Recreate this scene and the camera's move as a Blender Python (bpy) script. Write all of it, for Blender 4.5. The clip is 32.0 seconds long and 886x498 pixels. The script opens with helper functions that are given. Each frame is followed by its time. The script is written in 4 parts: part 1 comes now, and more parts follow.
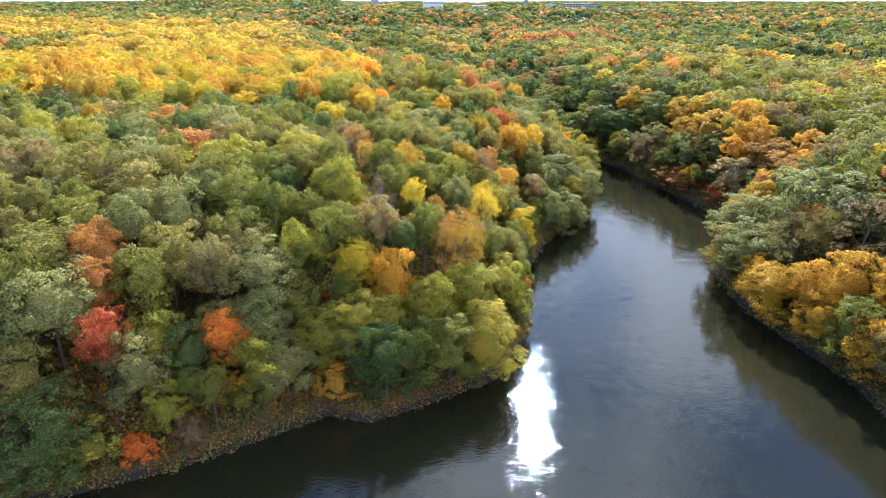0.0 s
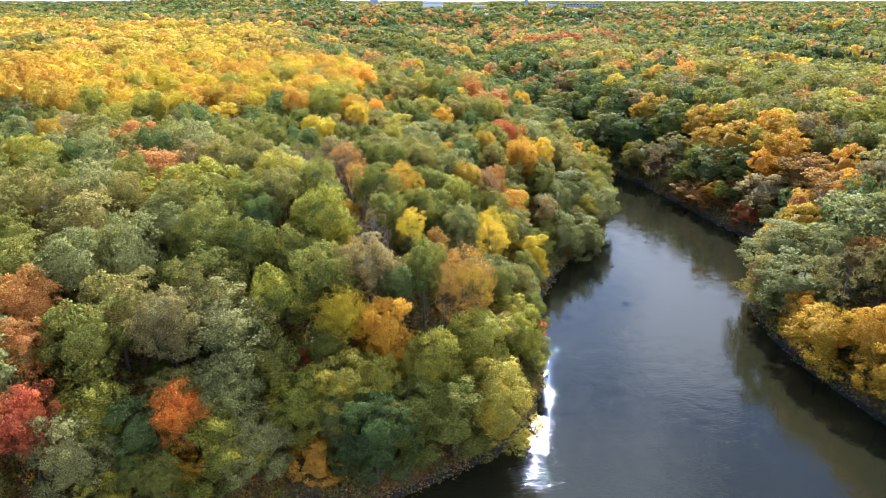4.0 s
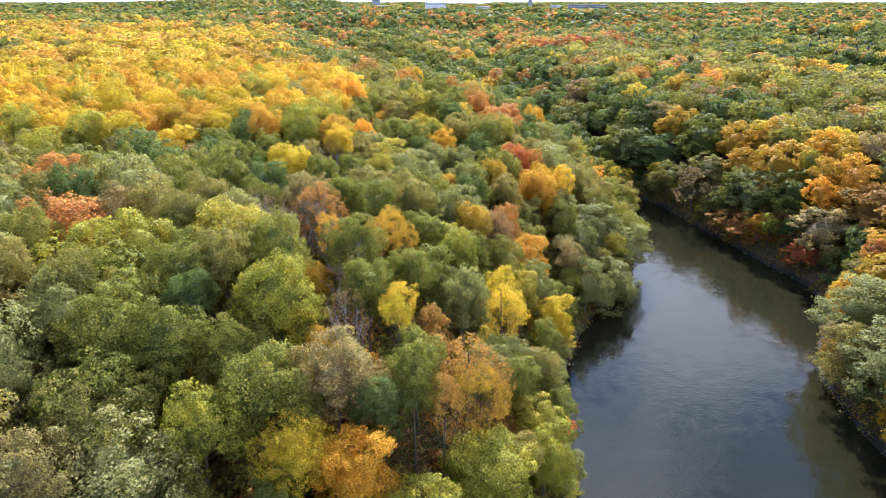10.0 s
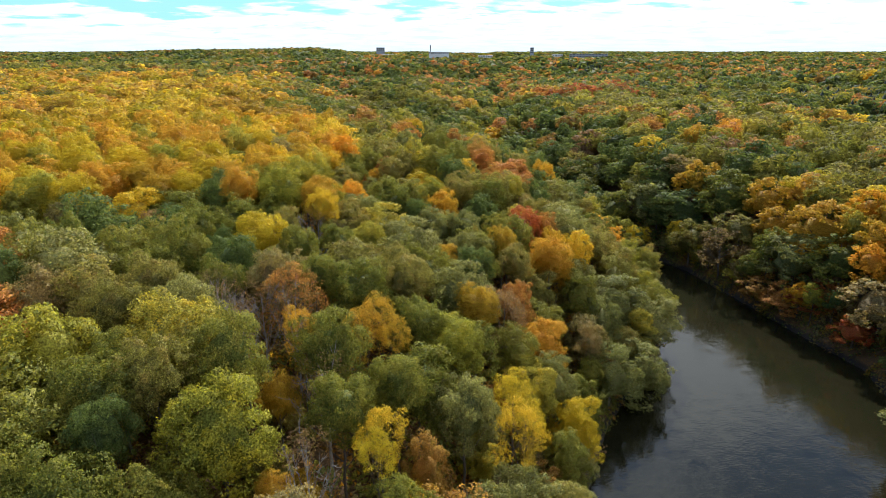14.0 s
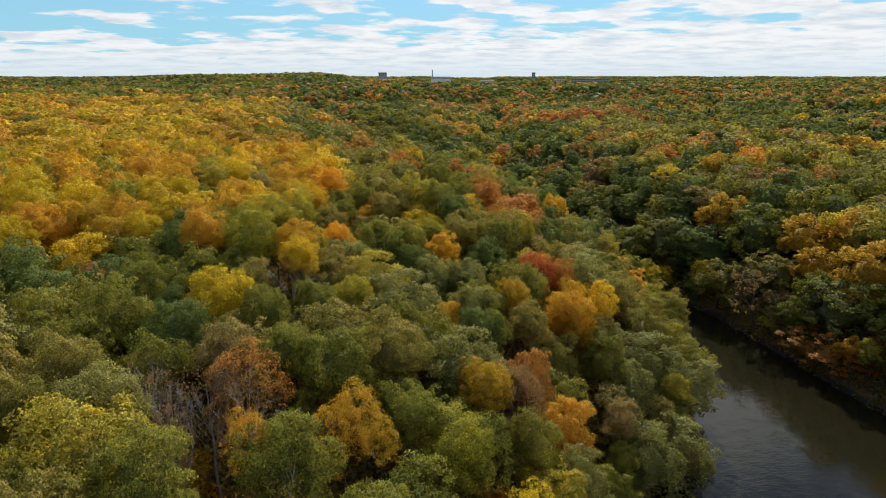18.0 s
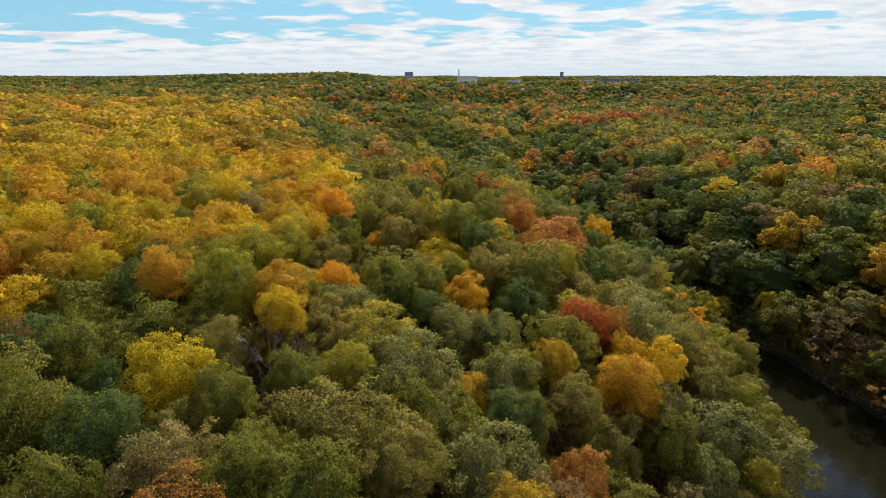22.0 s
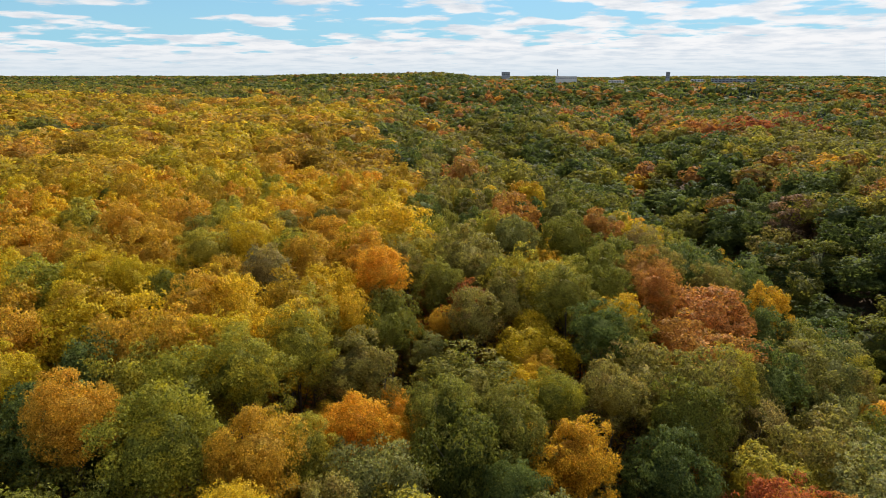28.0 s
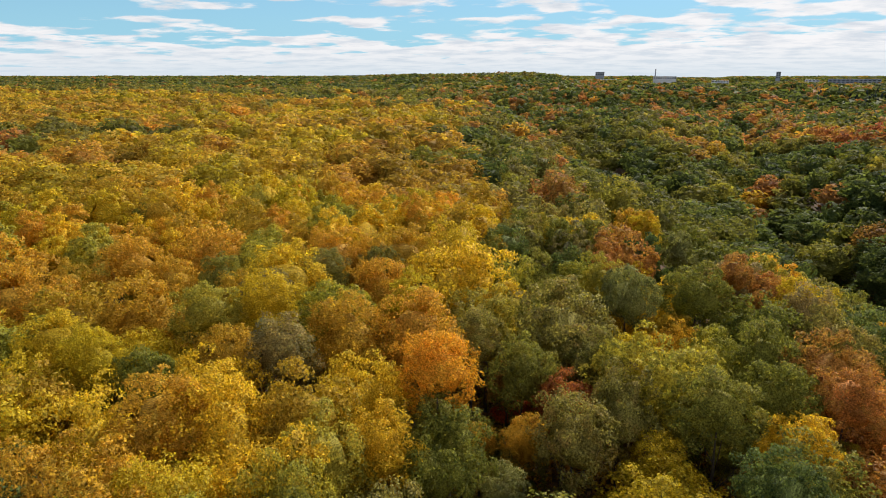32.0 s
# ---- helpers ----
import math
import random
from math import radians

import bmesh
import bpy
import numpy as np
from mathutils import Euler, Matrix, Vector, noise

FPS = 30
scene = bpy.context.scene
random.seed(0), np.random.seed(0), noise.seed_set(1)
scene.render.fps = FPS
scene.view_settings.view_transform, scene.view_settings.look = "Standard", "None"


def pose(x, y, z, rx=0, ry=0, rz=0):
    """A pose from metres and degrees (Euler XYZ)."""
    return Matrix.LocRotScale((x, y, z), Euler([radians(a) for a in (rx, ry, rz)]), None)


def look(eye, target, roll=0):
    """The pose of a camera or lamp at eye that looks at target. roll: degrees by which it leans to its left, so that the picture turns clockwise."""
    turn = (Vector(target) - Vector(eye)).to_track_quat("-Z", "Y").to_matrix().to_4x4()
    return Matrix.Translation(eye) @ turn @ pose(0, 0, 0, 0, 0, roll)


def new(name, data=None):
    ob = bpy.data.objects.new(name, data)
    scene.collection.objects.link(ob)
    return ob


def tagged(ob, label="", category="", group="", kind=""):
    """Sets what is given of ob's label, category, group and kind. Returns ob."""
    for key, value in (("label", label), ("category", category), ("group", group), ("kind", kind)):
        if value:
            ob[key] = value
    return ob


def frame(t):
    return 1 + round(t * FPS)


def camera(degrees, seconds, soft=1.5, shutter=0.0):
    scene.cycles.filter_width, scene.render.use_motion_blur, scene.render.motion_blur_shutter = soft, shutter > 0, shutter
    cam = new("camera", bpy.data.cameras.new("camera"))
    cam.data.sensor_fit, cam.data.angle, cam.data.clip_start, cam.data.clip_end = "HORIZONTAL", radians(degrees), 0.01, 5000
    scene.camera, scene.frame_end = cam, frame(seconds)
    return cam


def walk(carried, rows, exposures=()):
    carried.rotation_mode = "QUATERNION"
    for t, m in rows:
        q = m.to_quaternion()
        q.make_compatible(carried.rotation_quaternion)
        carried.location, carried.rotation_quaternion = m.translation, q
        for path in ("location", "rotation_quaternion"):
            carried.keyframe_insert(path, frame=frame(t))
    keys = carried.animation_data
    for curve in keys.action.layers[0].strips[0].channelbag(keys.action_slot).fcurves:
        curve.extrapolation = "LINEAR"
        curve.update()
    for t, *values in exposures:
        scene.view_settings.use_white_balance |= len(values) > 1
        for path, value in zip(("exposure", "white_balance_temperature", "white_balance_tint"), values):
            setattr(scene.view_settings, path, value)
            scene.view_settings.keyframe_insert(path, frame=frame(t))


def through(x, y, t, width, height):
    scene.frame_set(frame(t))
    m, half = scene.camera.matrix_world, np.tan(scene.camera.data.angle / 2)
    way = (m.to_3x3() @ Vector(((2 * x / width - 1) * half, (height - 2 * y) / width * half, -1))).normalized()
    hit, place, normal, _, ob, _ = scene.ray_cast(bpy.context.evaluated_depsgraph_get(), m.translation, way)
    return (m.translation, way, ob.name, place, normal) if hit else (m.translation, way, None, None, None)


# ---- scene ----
import itertools

cam = camera(71.14, 32.0, 0.4)
PATH = [
    (0, pose(-0.000, 0.000, 76.000, 68.048, 0, -0.000)),
    (1, pose(-0.229, 5.597, 76.140, 68.077, 0, -0.098)),
    (2, pose(-0.343, 11.172, 76.275, 68.046, 0, -0.084)),
    (3, pose(-0.483, 16.746, 76.388, 68.016, 0, -0.064)),
    (5.5, pose(-0.553, 31.080, 76.364, 68.080, 0, 0.008)),
    (7, pose(-0.295, 40.085, 76.355, 68.138, 0, 0.049)),
    (8, pose(-0.102, 46.046, 76.370, 68.131, 0, 0.127)),
    (9, pose(0.037, 51.916, 76.385, 68.127, 0, 0.191)),
    (10, pose(0.103, 57.692, 76.390, 68.115, 0, 0.212)),
    (11, pose(0.155, 63.472, 76.380, 68.057, 0, 0.270)),
    (12, pose(0.381, 69.312, 76.331, 68.021, 0, 0.349)),
    (12.5, pose(0.497, 72.191, 76.291, 68.800, 0, 0.390)),
    (13, pose(0.607, 75.038, 76.239, 69.921, 0, 0.467)),
    (13.5, pose(0.702, 77.849, 76.174, 71.062, 0, 0.505)),
    (14, pose(0.782, 80.634, 76.099, 72.159, 0, 0.519)),
    (14.5, pose(0.844, 83.403, 76.021, 73.394, 0, 0.547)),
    (15.4, pose(0.886, 88.354, 75.873, 74.220, 0, 0.585)),
    (16.5, pose(0.937, 94.405, 75.693, 74.294, 0, 0.632)),
    (17, pose(0.948, 97.220, 75.642, 74.298, 0, 0.621)),
    (18, pose(0.939, 103.033, 75.584, 74.282, 0, 0.691)),
    (19, pose(0.891, 109.235, 75.617, 74.285, 0, 0.694)),
    (20, pose(0.875, 115.839, 75.738, 74.268, 0, 0.732)),
    (20.5, pose(0.846, 119.244, 75.834, 74.290, 0, 0.767)),
    (21, pose(0.813, 122.700, 75.945, 74.282, 0, 0.947)),
    (21.5, pose(0.790, 126.191, 76.057, 74.235, 0, 1.947)),
    (22, pose(0.750, 129.703, 76.167, 74.226, 0, 3.064)),
    (23, pose(0.551, 136.749, 76.357, 74.168, 0, 4.819)),
    (24, pose(0.076, 143.970, 76.493, 74.173, 0, 6.298)),
    (25, pose(-0.584, 151.461, 76.554, 74.190, 0, 7.508)),
    (25.5, pose(-0.939, 155.262, 76.581, 74.212, 0, 8.153)),
    (27.5, pose(-2.695, 170.720, 76.723, 74.266, 0, 10.980)),
    (28, pose(-3.213, 174.499, 76.740, 74.225, 0, 11.689)),
    (29, pose(-4.524, 181.903, 76.769, 74.245, 0, 13.300)),
    (30, pose(-6.123, 189.207, 76.833, 74.255, 0, 15.310)),
    (31, pose(-7.955, 196.439, 76.880, 74.208, 0, 17.559)),
    (32, pose(-9.936, 203.634, 76.958, 74.215, 0, 19.746)),
]
EXPOSURES = [(0, 1.45, 5200, 15), (12, 1.35, 5350, 17), (12.5, 1.3, 5400, 14), (13.2, 0.96, 5600, 11), (14.0, 0.48, 5950, 9), (14.5, 0.26, 6100, 9), (16, -0.03, 6400, 9), (25, -0.03, 6450, 10), (32, -0.04, 6550, 12)]
walk(cam, PATH, EXPOSURES)

# ---- sky and sun ----
SUN_AZ, SUN_EL = 9.8, 37.0          # degrees to the right of +y, above the horizon
world = bpy.data.worlds.new("sky")
scene.world = world
world.use_nodes = True
wn = world.node_tree
wn.nodes.clear()


def wnode(kind, **inputs):
    n = wn.nodes.new(kind)
    for k, v in inputs.items():
        n.inputs[k.replace("_", " ")].default_value = v
    return n


out = wn.nodes.new("ShaderNodeOutputWorld")
bg = wn.nodes.new("ShaderNodeBackground")
sky = wn.nodes.new("ShaderNodeTexSky")
sky.sky_type, sky.sun_disc = "NISHITA", False
sky.sun_elevation, sky.sun_rotation = radians(SUN_EL), radians(SUN_AZ)
sky.air_density, sky.dust_density, sky.ozone_density = 1.0, 0.2, 3.0
bg.inputs["Strength"].default_value = 0.086
# a cloud layer: the direction of the sky meets a level sheet high above
tc = wn.nodes.new("ShaderNodeTexCoord")
sep = wn.nodes.new("ShaderNodeSeparateXYZ")
wn.links.new(tc.outputs["Generated"], sep.inputs[0])


def wmath(op, a, b=None, clamp=False):
    n = wn.nodes.new("ShaderNodeMath")
    n.operation, n.use_clamp = op, clamp
    for i, v in enumerate((a, b)):
        if v is None:
            continue
        if isinstance(v, (int, float)):
            n.inputs[i].default_value = v
        else:
            wn.links.new(v, n.inputs[i])
    return n.outputs[0]


zz = wmath("ADD", wmath("MAXIMUM", sep.outputs["Z"], 0.0), 0.085)
com = wn.nodes.new("ShaderNodeCombineXYZ")
wn.links.new(wmath("DIVIDE", sep.outputs["X"], zz), com.inputs[0])
wn.links.new(wmath("DIVIDE", sep.outputs["Y"], zz), com.inputs[1])
n1 = wnode("ShaderNodeTexNoise", Scale=1.5, Detail=9.0, Roughness=0.52)
wn.links.new(com.outputs[0], n1.inputs["Vector"])
# thicker towards the horizon
low = wmath("SUBTRACT", 1.0, wmath("MULTIPLY", sep.outputs["Z"], 3.2), True)
belt = wmath("SUBTRACT", 1.0, wmath("MULTIPLY", wmath("ABSOLUTE", wmath("SUBTRACT", sep.outputs["Z"], 0.29)), 6.5), True)      # heaps of cloud below the sun
bank = wmath("SUBTRACT", 1.0, wmath("MULTIPLY", sep.outputs["Z"], 15.0), True)      # the far clouds close up
side = wmath("MULTIPLY", sep.outputs["X"], 0.13)
overhead = wmath("MULTIPLY", wmath("MULTIPLY", wmath("SUBTRACT", sep.outputs["Z"], 0.2), 4.0, True), 0.015)      # broken cloud above
dens = wmath("ADD", wmath("ADD", wmath("ADD", wmath("ADD", n1.outputs[0], overhead), side), wmath("MULTIPLY", bank, 0.32)), wmath("MULTIPLY", belt, 0.13))
ramp = wn.nodes.new("ShaderNodeMapRange")
ramp.interpolation_type = "SMOOTHSTEP"
ramp.inputs["From Min"].default_value, ramp.inputs["From Max"].default_value = 0.455, 0.56
wn.links.new(dens, ramp.inputs["Value"])
n2 = wnode("ShaderNodeTexNoise", Scale=2.0, Detail=6.0, Roughness=0.6)
wn.links.new(com.outputs[0], n2.inputs["Vector"])
cloud = wn.nodes.new("ShaderNodeMixRGB")
cloud.inputs[1].default_value = (6.9, 7.6, 8.3, 1)
cloud.inputs[2].default_value = (9.5, 9.6, 9.7, 1)
body = wn.nodes.new("ShaderNodeMapRange")
body.inputs["From Min"].default_value, body.inputs["From Max"].default_value = 0.36, 0.56
wn.links.new(n2.outputs[0], body.inputs["Value"])
wn.links.new(body.outputs[0], cloud.inputs[0])
glare = wn.nodes.new("ShaderNodeVectorMath")          # clouds stand closer and brighter towards the horizon
glare.operation = "SCALE"
wn.links.new(cloud.outputs[0], glare.inputs[0])
toward = wn.nodes.new("ShaderNodeVectorMath")
toward.operation = "DOT_PRODUCT"
toward.inputs[1].default_value = (math.sin(radians(SUN_AZ)) * math.cos(radians(SUN_EL)), math.cos(radians(SUN_AZ)) * math.cos(radians(SUN_EL)), math.sin(radians(SUN_EL)))
wn.links.new(tc.outputs["Generated"], toward.inputs[0])
aureole = wmath("MULTIPLY", wmath("POWER", wmath("MAXIMUM", toward.outputs["Value"], 0.0), 18.0), 0.9)
wn.links.new(wmath("ADD", wmath("ADD", 1.0, aureole), wmath("MULTIPLY", low, 0.16)), glare.inputs["Scale"])
mix = wn.nodes.new("ShaderNodeMixRGB")
wn.links.new(ramp.outputs[0], mix.inputs[0])
tint = wn.nodes.new("ShaderNodeMixRGB")
tint.blend_type = "MULTIPLY"
tint.inputs[0].default_value, tint.inputs[2].default_value = 1.0, (0.74, 0.98, 1.22, 1)
wn.links.new(sky.outputs[0], tint.inputs[1])
haze = wn.nodes.new("ShaderNodeMixRGB")
haze.inputs[2].default_value = (3.9, 7.9, 9.9, 1)
near_level = wmath("SUBTRACT", 1.0, wmath("MULTIPLY", sep.outputs["Z"], 4.0), True)
wn.links.new(near_level, haze.inputs[0])
wn.links.new(tint.outputs[0], haze.inputs[1])
wn.links.new(haze.outputs[0], mix.inputs[1])
wn.links.new(glare.outputs[0], mix.inputs[2])
veil = wn.nodes.new("ShaderNodeMixRGB")               # pale air along the horizon
veil.inputs[2].default_value = (7.6, 8.9, 9.8, 1)
wn.links.new(wmath("MULTIPLY", wmath("SUBTRACT", 1.0, wmath("MULTIPLY", sep.outputs["Z"], 24.0), True), 0.75), veil.inputs[0])
wn.links.new(mix.outputs[0], veil.inputs[1])
wn.links.new(veil.outputs[0], bg.inputs["Color"])
wn.links.new(bg.outputs[0], out.inputs[0])

sun = new("sun", bpy.data.lights.new("sun", "SUN"))
sun.data.energy, sun.data.angle, sun.data.color = 5.0, radians(0.53), (1.0, 0.955, 0.89)
sa, se = radians(SUN_AZ), radians(SUN_EL)
sun.matrix_world = look((math.sin(sa) * math.cos(se) * 400, math.cos(sa) * math.cos(se) * 400, math.sin(se) * 400), (0, 0, 0))


# ---- materials ----
def material(name):
    m = bpy.data.materials.new(name)
    m.use_nodes = True
    m.node_tree.nodes.clear()
    return m, m.node_tree


def add(nt, kind, **inputs):
    n = nt.nodes.new(kind)
    for k, v in inputs.items():
        n.inputs[k.replace("_", " ")].default_value = v
    return n


def ramp_of(nt, value, colours, stops=None):
    r = nt.nodes.new("ShaderNodeValToRGB")
    e = r.color_ramp.elements
    while len(e) < len(colours):
        e.new(0.5)
    for i, c in enumerate(colours):
        e[i].position = stops[i] if stops else i / (len(colours) - 1)
        e[i].color = (*c, 1)
    nt.links.new(value, r.inputs[0])
    return r.outputs[0]


def blend(nt, kind, fac, a, b):
    n = nt.nodes.new("ShaderNodeMixRGB")
    n.blend_type = kind
    for i, v in ((0, fac), (1, a), (2, b)):
        if isinstance(v, (int, float)):
            n.inputs[i].default_value = v
        elif isinstance(v, tuple):
            n.inputs[i].default_value = (*v, 1)
        else:
            nt.links.new(v, n.inputs[i])
    return n.outputs[0]


def noise_of(nt, scale, detail=3.0, coord="Object", rough=0.55):
    t = nt.nodes.new("ShaderNodeTexCoord")
    n = add(nt, "ShaderNodeTexNoise", Scale=scale, Detail=detail, Roughness=rough)
    nt.links.new(t.outputs[coord], n.inputs["Vector"])
    return n.outputs[0]


def leaf_material(name, main, turn, dark, patch=0.5, through=0.42, relief=0.0, far=False):
    """Foliage: leaf by leaf from dark to main, with patches that have turned, and a shift from tree to tree."""
    m, nt = material(name)
    geo = nt.nodes.new("ShaderNodeNewGeometry")
    if far:
        info = nt.nodes.new("ShaderNodeAttribute")
        info.attribute_name = "crown"
        which = info.outputs["Fac"]
    else:
        info = nt.nodes.new("ShaderNodeObjectInfo")
        which = info.outputs["Random"]
    leaf = ramp_of(nt, geo.outputs["Random Per Island"], (tuple(0.8 * a + 0.2 * b for a, b in zip(dark, main)), tuple(0.92 * c for c in main), main, tuple(min(1, 1.4 * c) for c in main)), (0, 0.35, 0.75, 1))
    spots = nt.nodes.new("ShaderNodeMapRange")
    spots.inputs["From Min"].default_value, spots.inputs["From Max"].default_value = 0.62 - 0.2 * patch, 0.72 - 0.1 * patch
    nt.links.new(noise_of(nt, 0.32, 3.0), spots.inputs["Value"])
    col = blend(nt, "MIX", spots.outputs[0], leaf, turn)
    shift = nt.nodes.new("ShaderNodeHueSaturation")
    mr = nt.nodes.new("ShaderNodeMapRange")
    mr.inputs["To Min"].default_value, mr.inputs["To Max"].default_value = (0.485, 0.515) if far else (0.489, 0.511)
    nt.links.new(which, mr.inputs["Value"])
    nt.links.new(mr.outputs[0], shift.inputs["Hue"])
    shift.inputs["Saturation"].default_value = 1.02 if far else 1.05
    mv = nt.nodes.new("ShaderNodeMapRange")
    mv.inputs["To Min"].default_value, mv.inputs["To Max"].default_value = (1.15, 0.62) if far else (1.2, 0.8)
    drift = nt.nodes.new("ShaderNodeMath")
    drift.operation = "ADD"
    wide = nt.nodes.new("ShaderNodeMath")
    wide.operation, wide.inputs[1].default_value = "MULTIPLY_ADD", 1.6
    wide.inputs[2].default_value = -0.8
    nt.links.new(noise_of(nt, 0.09, 2.0), wide.inputs[0])
    nt.links.new(which, drift.inputs[0])
    nt.links.new(wide.outputs[0], drift.inputs[1])
    nt.links.new(drift.outputs[0], mv.inputs["Value"])
    nt.links.new(mv.outputs[0], shift.inputs["Value"])
    grain = nt.nodes.new("ShaderNodeMapRange")
    grain.inputs["From Min"].default_value, grain.inputs["From Max"].default_value = 0.36, 0.64
    grain.inputs["To Min"].default_value, grain.inputs["To Max"].default_value = (0.5, 1.5) if far else (0.4, 1.6)
    nt.links.new(noise_of(nt, 2.4 if far else 4.5, 3.0, "Object", 0.7), grain.inputs["Value"])
    speck = nt.nodes.new("ShaderNodeVectorMath")
    speck.operation = "SCALE"
    nt.links.new(col, speck.inputs[0])
    nt.links.new(grain.outputs[0], speck.inputs["Scale"])
    nt.links.new(speck.outputs[0], shift.inputs["Color"])
    p = add(nt, "ShaderNodeBsdfPrincipled", Roughness=0.7)
    p.inputs["Specular IOR Level"].default_value = 0.12
    tr = nt.nodes.new("ShaderNodeBsdfTranslucent")
    nt.links.new(shift.outputs[0], p.inputs["Base Color"])
    warm = blend(nt, "MULTIPLY", 1.0, shift.outputs[0], (1.55, 1.55, 0.95))
    nt.links.new(warm, tr.inputs["Color"])
    if relief:
        bu = add(nt, "ShaderNodeBump", Strength=1.0, Distance=relief)
        nt.links.new(noise_of(nt, 1.1 if far else 2.6, 3.0, "Object", 0.65), bu.inputs["Height"])
        nt.links.new(bu.outputs[0], p.inputs["Normal"])
        nt.links.new(bu.outputs[0], tr.inputs["Normal"])
    mixs = nt.nodes.new("ShaderNodeMixShader")
    mixs.inputs[0].default_value = through
    nt.links.new(p.outputs[0], mixs.inputs[1])
    nt.links.new(tr.outputs[0], mixs.inputs[2])
    o = nt.nodes.new("ShaderNodeOutputMaterial")
    nt.links.new(mixs.outputs[0], o.inputs[0])
    return m


TONES = {   # leaf, turned leaf, inner leaf, share that has turned
    "green": ((0.198, 0.188, 0.04), (0.248, 0.212, 0.046), (0.07, 0.1, 0.03), 0.4),
    "deep": ((0.122, 0.146, 0.042), (0.12, 0.15, 0.048), (0.045, 0.075, 0.032), 0.3),
    "sage": ((0.245, 0.228, 0.08), (0.228, 0.218, 0.084), (0.09, 0.12, 0.05), 0.3),
    "olive": ((0.242, 0.212, 0.058), (0.27, 0.2, 0.064), (0.09, 0.092, 0.034), 0.5),
    "lime": ((0.31, 0.275, 0.052), (0.43, 0.335, 0.048), (0.12, 0.14, 0.034), 0.5),
    "yellow": ((0.51, 0.37, 0.047), (0.44, 0.335, 0.058), (0.4, 0.3, 0.036), 0.25),
    "gold": ((0.46, 0.285, 0.05), (0.42, 0.3, 0.056), (0.36, 0.22, 0.036), 0.25),
    "orange": ((0.56, 0.33, 0.052), (0.54, 0.35, 0.056), (0.4, 0.19, 0.038), 0.4),
    "flame": ((0.6, 0.22, 0.055), (0.6, 0.27, 0.055), (0.36, 0.11, 0.036), 0.4),
    "rust": ((0.4, 0.205, 0.062), (0.36, 0.22, 0.06), (0.14, 0.08, 0.038), 0.5),
    "red": ((0.4, 0.13, 0.055), (0.42, 0.18, 0.05), (0.2, 0.055, 0.038), 0.4),
    "tan": ((0.29, 0.22, 0.085), (0.23, 0.21, 0.1), (0.14, 0.105, 0.056), 0.5),
    "pine": ((0.04, 0.058, 0.042), (0.05, 0.07, 0.045), (0.025, 0.038, 0.026), 0.3),
    "brown": ((0.24, 0.155, 0.078), (0.25, 0.16, 0.08), (0.1, 0.072, 0.05), 0.5),
}
LEAF = {k: leaf_material("leaf_" + k, *v, 0.38, 0.12) for k, v in TONES.items()}
# from far off the leaves of a crown run together
FAR_LEAF = {k: leaf_material("far_leaf_" + k, v[0], v[1], tuple(0.75 * c for c in v[0]), 0.2, 0.45, 0.3, True)
            for k, v in TONES.items() if k in ("yellow", "gold", "lime", "olive", "green", "rust", "orange", "deep", "red", "pine")}


def bark_material(name, light, dark):
    m, nt = material(name)
    col = ramp_of(nt, noise_of(nt, 6.0, 6.0), (dark, light), (0.3, 0.72))
    p = add(nt, "ShaderNodeBsdfPrincipled", Roughness=0.9)
    nt.links.new(col, p.inputs["Base Color"])
    b = add(nt, "ShaderNodeBump", Strength=0.6, Distance=0.031)
    nt.links.new(noise_of(nt, 14.0, 4.0), b.inputs["Height"])
    nt.links.new(b.outputs[0], p.inputs["Normal"])
    o = nt.nodes.new("ShaderNodeOutputMaterial")
    nt.links.new(p.outputs[0], o.inputs[0])
    return m


BARK = bark_material("bark", (0.16, 0.125, 0.095), (0.05, 0.04, 0.03))
GREY_BARK = bark_material("grey_bark", (0.36, 0.33, 0.30), (0.16, 0.14, 0.125))


def ground_material():
    m, nt = material("leaf_litter")
    a = ramp_of(nt, noise_of(nt, 1.6, 8.0), ((0.03, 0.02, 0.01), (0.12, 0.062, 0.02), (0.27, 0.135, 0.035)), (0.3, 0.52, 0.75))
    b = ramp_of(nt, noise_of(nt, 0.06, 4.0), ((0.06, 0.05, 0.022), (0.16, 0.085, 0.028), (0.1, 0.062, 0.028)), (0.35, 0.5, 0.65))
    col = blend(nt, "MIX", 0.45, a, b)
    place = nt.nodes.new("ShaderNodeTexCoord")
    level = nt.nodes.new("ShaderNodeSeparateXYZ")
    nt.links.new(place.outputs["Object"], level.inputs[0])
    wet = nt.nodes.new("ShaderNodeMapRange")          # wet mud where the lake laps
    wet.inputs["From Min"].default_value, wet.inputs["From Max"].default_value = 1.6, 0.7
    nt.links.new(level.outputs["Z"], wet.inputs["Value"])
    col = blend(nt, "MIX", wet.outputs[0], col, (0.024, 0.019, 0.013))
    p = add(nt, "ShaderNodeBsdfPrincipled", Roughness=0.95)
    nt.links.new(col, p.inputs["Base Color"])
    bu = add(nt, "ShaderNodeBump", Strength=0.8, Distance=0.25)
    nt.links.new(noise_of(nt, 2.5, 6.0), bu.inputs["Height"])
    nt.links.new(bu.outputs[0], p.inputs["Normal"])
    o = nt.nodes.new("ShaderNodeOutputMaterial")
    nt.links.new(p.outputs[0], o.inputs[0])
    return m


